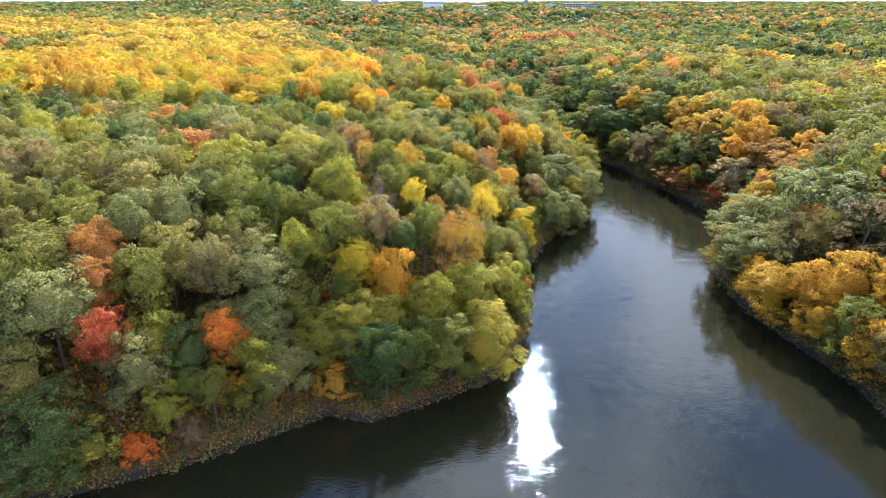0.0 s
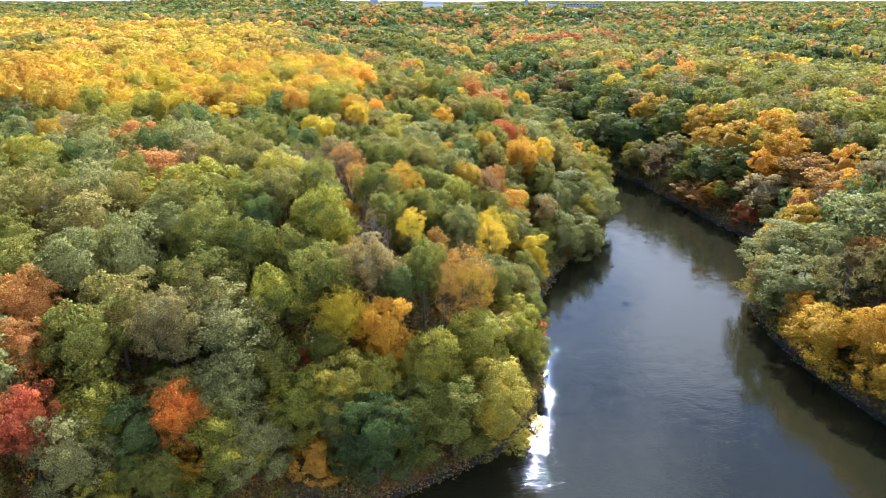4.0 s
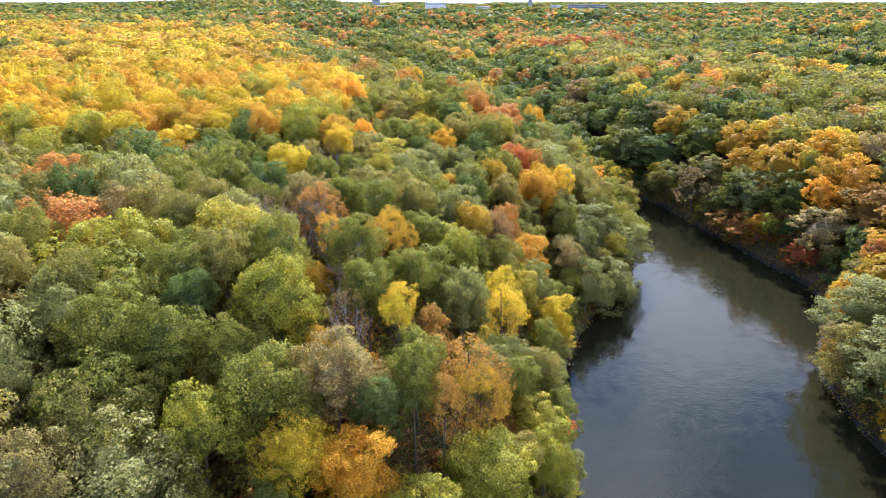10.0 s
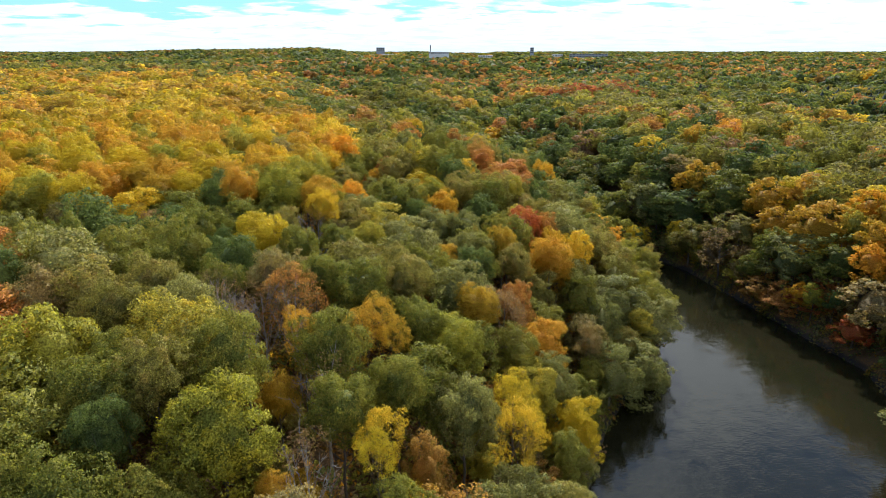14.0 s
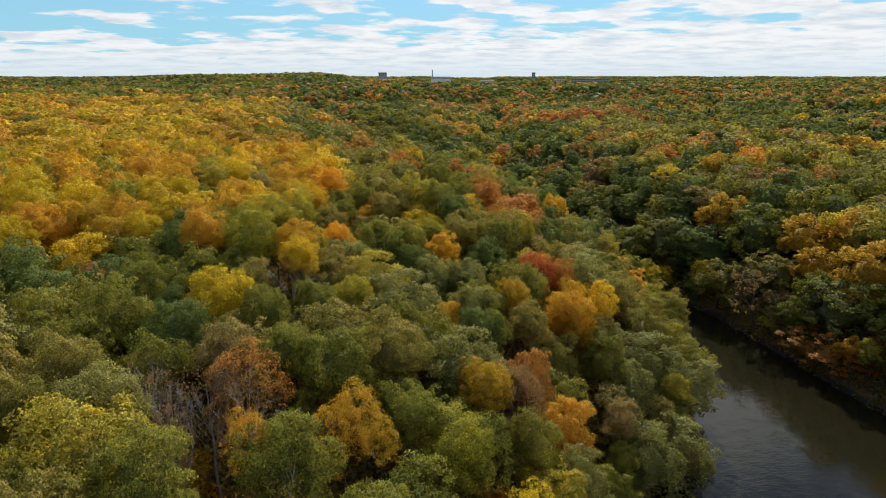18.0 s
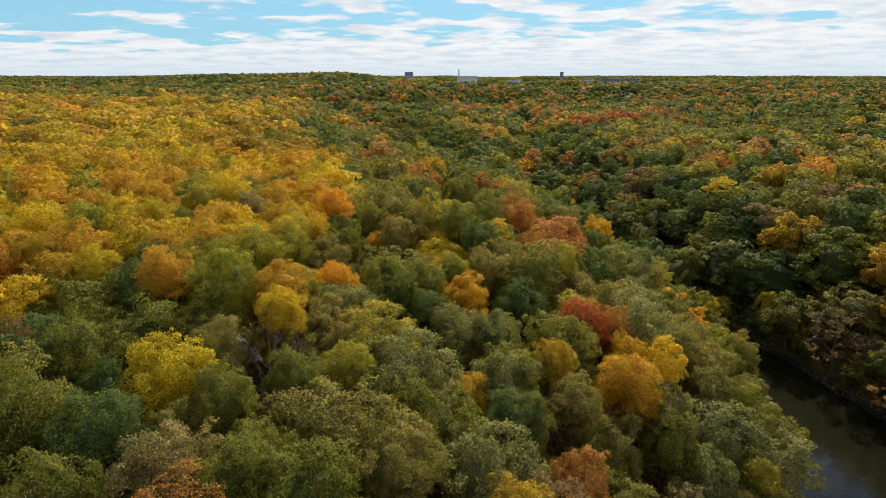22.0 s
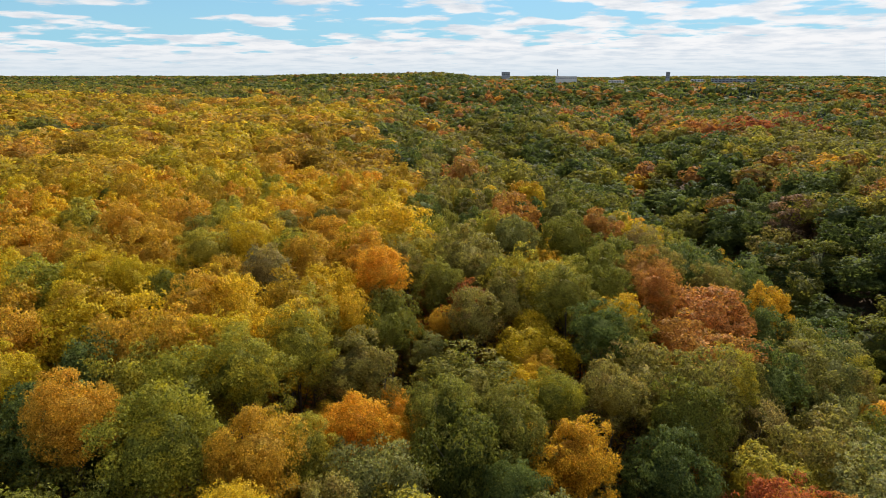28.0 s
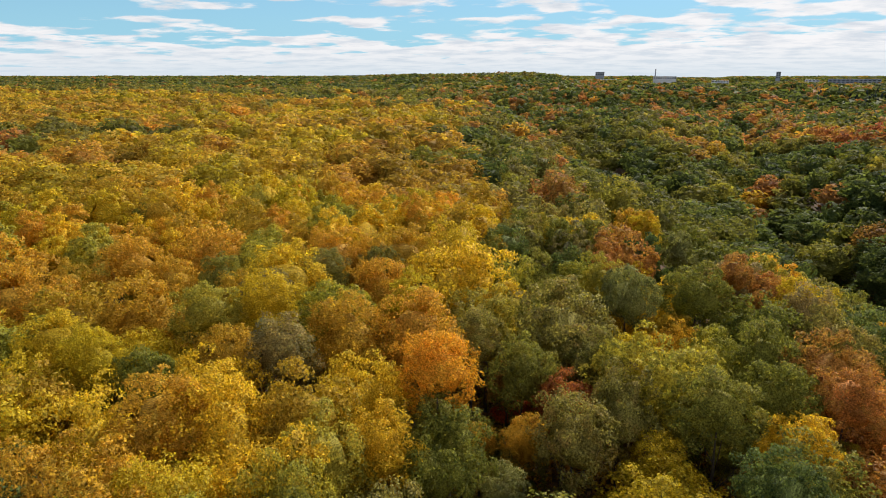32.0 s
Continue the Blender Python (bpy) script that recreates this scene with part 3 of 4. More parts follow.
def zone_mix(x, y):
    """What grows where: shares of the colours by place."""
    if x < tulip_edge(y) and y > 210 + 5 * math.sin(x * 0.08):
        return "yellow gold lime olive orange", (0.34, 0.43, 0.14, 0.03, 0.06), ("oval",)
    if x > 75:
        return ("green deep olive lime yellow gold orange rust tan brown sage",
                (0.2, 0.1, 0.16, 0.07, 0.06, 0.1, 0.07, 0.08, 0.06, 0.03, 0.1), ("dome", "oval", "dome"))
    # by the gorge, extra dark green leaf stands for the shade there
    if x > 40 and y > 300:
        return ("green deep olive rust gold brown", (0.22, 0.48, 0.12, 0.08, 0.03, 0.07), ("dome",))
    if y > 206:
        return ("green olive deep lime rust orange yellow sage tan", (0.24, 0.24, 0.07, 0.13, 0.08, 0.04, 0.06, 0.1, 0.04), ("dome", "dome", "oval"))
    return ("green sage olive deep lime tan gold rust brown", (0.3, 0.2, 0.2, 0.07, 0.13, 0.05, 0.02, 0.01, 0.02), ("dome", "dome", "dome"))


def stand(colour, shape, places):
    """Trees that can be told apart, each at its place with its crown's width."""
    for x, y, w in places:
        d = float(shore_dist(x, y))
        kind, h = shape, rng.uniform(18.5, 21.5)
        if shape == "small":
            h = rng.uniform(6.5, 9)
        elif w < 6.5 and shape in ("dome", "oval"):
            h, kind = 6 + 1.5 * w, "edge" if shape == "dome" else "oval"
        elif shape == "oval" and x < tulip_edge(y) + 3 and y > 200:
            h = rng.uniform(21.5, 25)
        elif -16 < x < 4 and 235 < y < 330:
            h = rng.uniform(13.5, 16)
        elif d < 17 and shape == "dome":
            h, kind = rng.uniform(14, 18), "edge"
        elif x > 60 and shape == "dome":
            kind = "edge"
        elif shape == "oval":
            h = min(h, 10 + w)
        plant(detail(x, y), x, y, colour, kind, w * (1.16 if shape in ("open", "bare", "small") else 1.15), h, rng, True)


stand("brown", "bare", ((-26.5, 203, 10.5), (-28, 159, 5.7), (-14, 135, 6.1), (-28, 170, 7.9), (-35, 169, 6.5), (-31, 165, 7.1),))
stand("lime", "oval", ((-40, 223, 9.5), (-35, 227, 8.0), (-45, 224, 9.0)))
stand("brown", "dome", ((116, 347, 17.0), (74, 404, 15.9),))
stand("brown", "open", ((-2, 243, 5.3), (92, 278, 13.1), (99, 137, 16.0),))
stand("brown", "small", ((-44, 89, 5.5),))
stand("deep", "dome", ((-49, 222, 6.1), (-37, 183, 8.5), (9, 234, 9.7), (-46, 98, 8.8), (-40, 189, 5.9), (6, 199, 7.1), (-11, 103, 11.0), (-71, 202, 13.2), (-106, 290, 6.1), (-54, 228, 10.6), (-52, 219, 8.5), (42, 293, 14.6), (-55, 198, 9.8), (-64, 81, 12.7), (92, 311, 17.0), (-85, 220, 12.6), (126, 336, 15.8), (83, 357, 13.7), (84, 318, 17.0), (60, 423, 17.0), (45, 472, 17.0),))
stand("flame", "oval", ((-40, 99, 7.4),))
stand("flame", "small", ((-64, 264, 5.0), (-55, 288, 3.8), (-52, 85, 5.3), (21, 146, 3.7), (-58, 299, 3.8),))
stand("gold", "dome", ((6, 225, 6.1), (-18, 137, 4.8), (6, 184, 7.2), (-22, 153, 5.4), (13, 215, 7.3), (24, 217, 8.6), (-33, 160, 4.9), (6, 229, 5.1), (-7, 294, 5.5), (27, 221, 9.9), (19, 190, 8.7), (-15, 340, 9.0), (86, 131, 9.2), (117, 242, 11.8), (99, 321, 14.2), (113, 259, 17.0), (108, 276, 13.2), (111, 290, 13.9), (92, 126, 12.1), (116, 372, 12.5), (121, 235, 11.6), (161, 375, 16.3),))
stand("gold", "open", ((-20, 160, 4.9), (-7, 165, 4.4), (-12, 167, 6.8), (5, 131, 7.0), (-10, 170, 6.2),))
stand("gold", "oval", ((-21, 260, 5.0), (-26, 260, 3.6), (-47, 239, 8.1), (-66, 256, 9.8), (-44, 230, 9.3), (-83, 258, 11.4), (-5, 242, 3.6), (-53, 231, 8.0), (-81, 269, 8.3), (-66, 229, 9.5), (0, 207, 6.5), (-88, 288, 11.9), (-35, 266, 9.9), (-82, 296, 8.8), (-6, 250, 5.3), (-78, 282, 13.1), (-62, 238, 12.0), (-73, 235, 9.8), (-61, 291, 9.7), (53, 261, 5.7), (-45, 312, 16.7), (-74, 228, 6.9), (-92, 259, 12.3), (-75, 222, 5.8), (-100, 264, 13.7),))
stand("gold", "small", ((-34, 134, 5.0), (-21, 103, 8.6),))
stand("green", "dome", ((-57, 246, 6.5), (-29, 261, 3.9), (-37, 208, 6.7), (-16, 158, 8.9), (-44, 206, 11.8), (-4, 128, 7.9), (-23, 125, 12.3), (-26, 246, 6.5), (-3, 275, 7.4), (-43, 123, 13.0), (-8, 232, 7.8), (-15, 232, 7.9), (-3, 172, 7.1), (-31, 197, 6.4), (-45, 130, 10.5), (4, 282, 8.9), (7, 201, 6.5), (-12, 146, 7.5), (-69, 266, 5.9), (-15, 180, 10.2), (-48, 199, 9.5), (12, 141, 6.9), (-40, 144, 9.6), (-6, 108, 10.6), (-47, 141, 13.2), (-6, 153, 7.2), (1, 110, 13.5), (-20, 115, 6.4), (-30, 112, 10.0), (4, 273, 7.4),))
stand("green", "dome", ((-26, 250, 6.6), (-27, 190, 6.6), (-46, 185, 10.6), (3, 303, 9.8), (31, 215, 8.9), (-57, 185, 11.1), (-60, 215, 12.3), (19, 198, 10.5), (-5, 176, 8.6), (7, 212, 10.1), (-15, 244, 12.5), (-56, 106, 12.9), (0, 330, 14.5), (46, 269, 11.0), (56, 233, 9.9), (-12, 228, 11.2), (-6, 200, 11.5), (-107, 297, 7.3), (-41, 150, 7.7), (60, 275, 11.0), (-55, 209, 9.2), (103, 303, 17.0), (112, 245, 15.8), (-74, 100, 12.1), (70, 329, 16.2), (88, 115, 13.0), (145, 229, 17.0), (72, 372, 17.0), (143, 210, 17.0),))
stand("green", "oval", ((-15, 285, 4.9), (0, 268, 5.3), (-26, 298, 6.5), (-68, 272, 6.5), (-27, 289, 6.4), (-23, 269, 8.1),))
stand("lime", "dome", ((-15, 214, 12.5), (-30, 120, 10.7), (-37, 156, 13.0), (10, 272, 4.5), (-11, 278, 9.8), (-28, 224, 6.1), (-25, 140, 11.2), (-1, 289, 8.5), (14, 138, 7.7), (-17, 109, 9.6), (-12, 111, 9.7), (-24, 108, 11.6), (-3, 116, 10.9), (9, 114, 12.2), (-26, 221, 6.7), (-50, 152, 13.5), (6, 124, 13.7), (-57, 148, 14.6), (15, 131, 8.5), (-3, 315, 8.6), (-35, 99, 12.1), (15, 175, 9.0), (-53, 99, 10.2), (-3, 283, 7.3), (-34, 332, 6.7), (-36, 346, 6.4), (151, 273, 17.0),))
stand("lime", "oval", ((-1, 204, 5.7), (-33, 235, 7.6), (-74, 243, 12.9), (-87, 277, 6.2), (-83, 291, 6.5), (-58, 257, 6.6), (-70, 305, 10.0), (-34, 241, 7.5), (-67, 280, 9.3), (-74, 316, 9.8),))
stand("lime", "small", ((-59, 83, 8.7),))
stand("olive", "dome", ((-21, 211, 8.9), (-33, 260, 5.9), (-27, 238, 8.0), (-8, 190, 10.5), (-17, 193, 13.1), (7, 249, 11.1), (-42, 118, 11.2), (13, 248, 11.2), (15, 207, 6.9), (-34, 146, 8.7), (-53, 137, 8.0), (-7, 185, 7.1), (-42, 103, 7.2), (-22, 215, 8.1), (14, 294, 9.2), (-54, 113, 10.6), (31, 270, 12.8), (33, 255, 12.6), (44, 250, 11.9), (25, 287, 6.5), (-67, 132, 17.0), (26, 244, 10.5), (-38, 277, 4.8), (45, 262, 11.1), (41, 244, 8.8), (83, 166, 12.3), (-47, 161, 8.0), (-54, 169, 10.6), (100, 285, 17.0), (-70, 87, 10.3),))
stand("olive", "dome", ((-76, 107, 16.4), (132, 201, 17.0), (88, 294, 13.6), (63, 374, 17.0),))
stand("orange", "dome", ((-23, 226, 6.9), (-19, 232, 5.7), (-1, 231, 7.8), (-27, 232, 6.1), (-7, 291, 7.8), (-11, 118, 10.0), (-22, 238, 5.0), (82, 139, 14.5), (89, 109, 10.8), (86, 123, 10.1), (92, 185, 7.4),))
stand("orange", "small", ((-10, 137, 4.0), (-31, 168, 4.8), (-11, 139, 4.3), (-41, 97, 6.8), (102, 152, 8.7),))
stand("red", "dome", ((19, 231, 9.0),))
stand("red", "oval", ((-20, 272, 4.4), (-18, 266, 6.4), (-59, 93, 9.0),))
stand("red", "small", ((-26, 115, 5.2), (-26, 278, 6.0), (-25, 118, 4.9), (105, 226, 9.1), (104, 242, 11.0),))
stand("rust", "dome", ((10, 280, 8.7), (-2, 145, 6.4), (16, 263, 14.7), (14, 196, 8.1), (9, 310, 8.3), (-65, 158, 16.1), (25, 233, 6.5), (11, 274, 6.8), (-66, 110, 9.3), (9, 315, 6.5), (16, 285, 6.1), (20, 278, 17.0), (121, 223, 17.0), (-78, 178, 12.9), (118, 203, 17.0),))
stand("rust", "open", ((0, 126, 5.1), (-24, 173, 8.1), (3, 134, 11.4),))
stand("rust", "oval", ((-26, 272, 4.4),))
stand("rust", "small", ((-64, 86, 5.7), (99, 250, 11.0), (96, 258, 11.6),))
stand("sage", "dome", ((-10, 241, 7.5), (-2, 220, 9.0), (-21, 252, 4.7), (-38, 164, 8.6), (-17, 174, 5.0), (-9, 207, 14.1), (6, 143, 7.7), (5, 210, 9.4), (-36, 106, 13.4), (31, 238, 12.8), (-38, 114, 15.7), (3, 155, 9.3), (-56, 124, 11.4), (-53, 134, 9.9), (42, 225, 15.4), (-53, 92, 9.4), (36, 199, 11.4), (11, 148, 10.4), (-68, 96, 15.1), (-62, 176, 14.3), (36, 213, 9.8), (53, 226, 12.5), (34, 250, 13.4), (32, 221, 8.4), (-46, 118, 6.2), (91, 174, 17.0), (-51, 130, 6.7), (-30, 101, 11.3), (85, 156, 17.0), (35, 263, 9.6),))
stand("sage", "dome", ((100, 163, 17.0), (-63, 119, 13.5), (80, 324, 17.0), (104, 257, 15.4), (92, 156, 8.9), (105, 149, 17.0),))
stand("tan", "dome", ((-14, 127, 10.7), (-44, 109, 10.0), (31, 205, 10.3), (110, 225, 17.0), (96, 335, 17.0), (89, 103, 9.4),))
stand("tan", "open", ((22, 249, 7.7), (88, 146, 9.8),))
stand("tan", "oval", ((-46, 254, 6.5), (-58, 269, 6.5), (-49, 262, 5.6),))
stand("yellow", "dome", ((-8, 261, 5.7), (-35, 194, 9.3), (-7, 255, 10.9), (-4, 140, 4.9), (-11, 310, 11.3), (32, 227, 8.5), (23, 174, 8.0), (-12, 282, 9.1), (-25, 335, 11.2), (-68, 214, 14.0), (-13, 338, 7.5), (122, 285, 17.0), (93, 361, 17.0), (131, 261, 17.0), (165, 286, 17.0),))
stand("yellow", "open", ((-7, 138, 4.3), (11, 155, 6.7), (-7, 143, 5.4), (11, 164, 7.8),))
stand("yellow", "oval", ((-44, 241, 9.3), (-35, 251, 8.6), (-56, 238, 10.8), (-40, 230, 9.1), (-36, 237, 10.1), (-7, 246, 5.4), (-18, 118, 8.1), (-62, 234, 10.5), (-66, 239, 6.7), (-38, 287, 15.4), (-12, 301, 9.8), (-98, 287, 7.0), (-87, 248, 10.7),))
stand("sage", "dome", ((44, 206, 13.0),))


def seen_ever(x, y):
    """Within the sweep of the flight."""
    return (x > np.minimum(-18 - 0.72 * y, -25 - 1.46 * (y - 203))) & (x < 18 + 0.72 * y)


def free(x, y, w, pack=0.72):
    p = np.array(PLACED) if PLACED else np.zeros((1, 3)) + 1e6
    return np.all(np.hypot(p[:, 0] - x, p[:, 1] - y) > pack * (p[:, 2] + w / 2))


# the wood around the flight line, tree by tree
for a, b in zip(SHORE[1:35], SHORE[2:36]):
    length = math.hypot(b[0] - a[0], b[1] - a[1])
    for k in range(max(1, int(length / 3.8))):
        s = (k + rng.uniform(0.1, 0.9)) / max(1, int(length / 3.8))
        x, y = a[0] + s * (b[0] - a[0]), a[1] + s * (b[1] - a[1])
        off = rng.uniform(1.7, 5.0)
        nx, ny = -(b[1] - a[1]) / length * off, (b[0] - a[0]) / length * off
        x, y = x + nx, y + ny
        w = rng.uniform(5.5, 9.0)
        if y < 66 or float(shore_dist(x, y)) < 1.2 or not seen_ever(x, y) or not free(x, y, w, 0.42):
            continue
        names, share, _ = zone_mix(x, y)
        names = names.split()
        colour = names[int(rng.choice(len(names), p=np.array(share) / sum(share)))]
        low = rng.random() < 0.4
        plant(detail(x, y), x, y, colour, "small" if low else "edge", w, rng.uniform(5, 9) if low else rng.uniform(9, 15), rng)
step = 6.0
for trim, pack in ((1.0, 0.6), (0.72, 0.56)):              # grown trees, then slimmer ones between them
    for jy in range(int(280 / step)):
        for jx in range(int(420 / step)):
            x = -230 + (jx + 0.5 * (jy % 2)) * step + rng.uniform(-2.2, 2.2)
            y = 66 + jy * step + rng.uniform(-2.2, 2.2)
            d = float(shore_dist(x, y))
            td = float(track_dist(x, y))
            if d < 1.2 or td > 150 or not seen_ever(x, y) or (y > 304 and float(creek_dist(x, y)) < 16):
                continue
            names, share, shapes = zone_mix(x, y)
            w = rng.uniform(9.5, 13.0) if shapes == ("oval",) else rng.uniform(10.5, 15.5) if x > 60 else rng.uniform(9.5, 14)
            w *= (0.75 if d < 7 else 1.0) * trim
            if not free(x, y, w, pack):
                continue
            names = names.split()
            colour = names[int(rng.choice(len(names), p=np.array(share) / sum(share)))]
            shape = shapes[int(rng.integers(len(shapes)))]
            h = rng.uniform(21, 25) if shapes == ("oval",) else rng.uniform(17.5, 21.5)
            if colour == "brown":
                shape = "bare" if rng.random() < 0.5 else "open"
            elif d < 22:
                shape, h = "edge", rng.uniform(12, 17) + 0.2 * d
            elif x > 60 and d < 50:
                shape = "edge"
            elif y > 290 and float(creek_dist(x, y)) < 34:
                shape, h = "edge", rng.uniform(11, 15)
            plant(detail(x, y), x, y, colour, shape, w, h, rng)
# young trees wherever the crowns leave room
step = 4.6
for jy in range(int(260 / step)):
    for jx in range(int(360 / step)):
        x, y = -190 + jx * step + rng.uniform(-2, 2), 66 + jy * step + rng.uniform(-2, 2)
        w = rng.uniform(5, 7.5)
        if float(shore_dist(x, y)) < 1.2 or (y > 304 and float(creek_dist(x, y)) < 16) or float(track_dist(x, y)) > (155 if x > 60 else 105) or not seen_ever(x, y) or not free(x, y, w, 0.57):
            continue
        names, share, _ = zone_mix(x, y)
        names = names.split() + ["rust", "orange"]
        colour = names[int(rng.choice(len(names), p=np.array(share + (0.05, 0.1)) / (sum(share) + 0.15)))]
        plant(detail(x, y), x, y, colour, "small", w, rng.uniform(6, 10), rng)


# ---- woods farther off ----
def far_crown(r, boughs, clumps, level, count, size, radius=6.0, top=18.0):
    """A crown of coarse leaf sprays laid over a lumpy heap of boughs."""
    mid, c, bcen, brad, which, cd, ccen, crad = crown_form(r, boughs, clumps, "dome", radius, 4.0, top)
    heap, size_of = np.concatenate([bcen, ccen]), np.concatenate([brad * 0.92, crad * 1.15])
    v, f, n = lumpy(r, heap, size_of, level, radius * 0.5)
    area = np.linalg.norm(np.cross(v[f[:, 1]] - v[f[:, 0]], v[f[:, 2]] - v[f[:, 0]]), axis=1)
    area = area * (v[f].mean(1)[:, 2] > -0.55 * (top - 4) / 2)
    w = r.choice(len(f), count, p=area / area.sum())
    share = r.dirichlet((1, 1, 1), count)
    d = unit(np.einsum("ij,ijk->ik", share, n[f[w]]))
    p = np.einsum("ij,ijk->ik", share, v[f[w]]) + d * r.uniform(-0.35, 0.35, (count, 1))
    turned = unit(d + 0.5 * r.normal(size=d.shape))
    turned = np.where(np.sum(turned * d, 1, keepdims=True) < 0, -turned, turned)
    cv, cf = cards(p, turned, size, r)
    soft = np.repeat(unit(0.5 * d + 0.3 * unit(p) + 0.75 * turned), 3, axis=0)
    if count < 60:
        return cv + [0, 0, mid], cf, soft
    v, f, n = lumpy(r, bcen, brad, 1, radius * 0.5, 0.74)
    return np.concatenate([v, cv]) + [0, 0, mid], np.concatenate([f, cf + len(v)]), np.concatenate([n, soft])


def far_pine(r, tiers, sides):
    """A tapering evergreen of drooping tiers."""
    v, f = [], []
    for k in range(tiers):
        z, w, o = 3 + 12.5 * k / tiers, 3.9 * (1 - 0.8 * k / tiers), len(v)
        v.append((r.uniform(-0.2, 0.2), r.uniform(-0.2, 0.2), z + 22.0 / tiers))
        for s in range(sides):
            a = 2 * math.pi * (s + 0.5 * (k % 2)) / sides
            n = w * r.uniform(0.7, 1.2)
            v.append((n * math.cos(a), n * math.sin(a), z - r.uniform(0, 1.2)))
        f += [(o, o + 1 + s, o + 1 + (s + 1) % sides) for s in range(sides)]
    v = np.array(v)
    return v, np.array(f), unit(v * [1, 1, 0] + [0, 0, 0.8])


def far_wood(name, label, pts, colour_mat, shape, r, maker=far_crown):
    """One object of many far crowns."""
    n = len(pts)
    if n == 0:
        return
    kinds = [maker(np.random.default_rng(500 + k), *shape) for k in range(7)]
    vs, fs, ns, tones, o = [], [], [], [], 0
    which = r.integers(0, 7, n)
    for k in range(7):
        p = pts[which == k]
        if not len(p):
            continue
        v, t, nn = kinds[k]
        a = r.uniform(0, 6.28, len(p))
        s = p[:, 3] / 12
        hz = r.uniform(0.86, 1.18, len(p))
        ca, sa_ = np.cos(a)[:, None], np.sin(a)[:, None]
        X = (v[None, :, 0] * ca - v[None, :, 1] * sa_) * s[:, None] + p[:, 0:1]
        Y = (v[None, :, 0] * sa_ + v[None, :, 1] * ca) * s[:, None] + p[:, 1:2]
        Z = v[None, :, 2] * hz[:, None] + p[:, 2:3]
        vs.append(np.stack([X, Y, Z], -1).reshape(-1, 3))
        ns.append(np.stack([nn[None, :, 0] * ca - nn[None, :, 1] * sa_, nn[None, :, 0] * sa_ + nn[None, :, 1] * ca,
                            np.broadcast_to(nn[None, :, 2], X.shape)], -1).reshape(-1, 3))
        fs.append((t[None] + (np.arange(len(p)) * len(v))[:, None, None]).reshape(-1, 3) + o)
        tones.append(np.repeat(r.random(len(p)), len(v)))
        o += len(p) * len(v)
    me = mesh_of(name, np.concatenate(vs), np.concatenate(fs), colour_mat, True, np.concatenate(ns))
    me.attributes.new("crown", "FLOAT", "POINT").data.foreach_set("value", np.concatenate(tones).astype(np.float32))
    tagged(new(name, me), label, "woods", kind="stuff")


def gap_dist(x, y):
    """Below zero in the stream bed and in the clearings round the houses."""
    g = creek_dist(x, y) - np.where(np.asarray(y) < 430, 8.0, 1.0)
    for hx, hy, clear in CLEARINGS:
        g = np.minimum(g, np.hypot(x - hx + 0.5 * clear, y - hy + 0.85 * clear) - 1.15 * clear)
    return g


def scatter(y0, y1, step, r, bank=2.5):
    ys = np.arange(y0, y1, step * 0.87)
    P = []
    for k, yv in enumerate(ys):
        xs = np.arange(-1.55 * y1 - 100, 30 + 0.82 * y1, step) + (k % 2) * step / 2
        P.append(np.stack([xs, np.full(len(xs), yv)], 1))
    P = np.concatenate(P) + r.uniform(-0.33, 0.33, (sum(map(len, P)), 2)) * step
    P = P[seen_ever(P[:, 0], P[:, 1])]
    P = P[(shore_dist(P[:, 0], P[:, 1]) > bank) & (gap_dist(P[:, 0], P[:, 1]) > 0) & (np.hypot(P[:, 0], P[:, 1]) < 4700)]
    return P


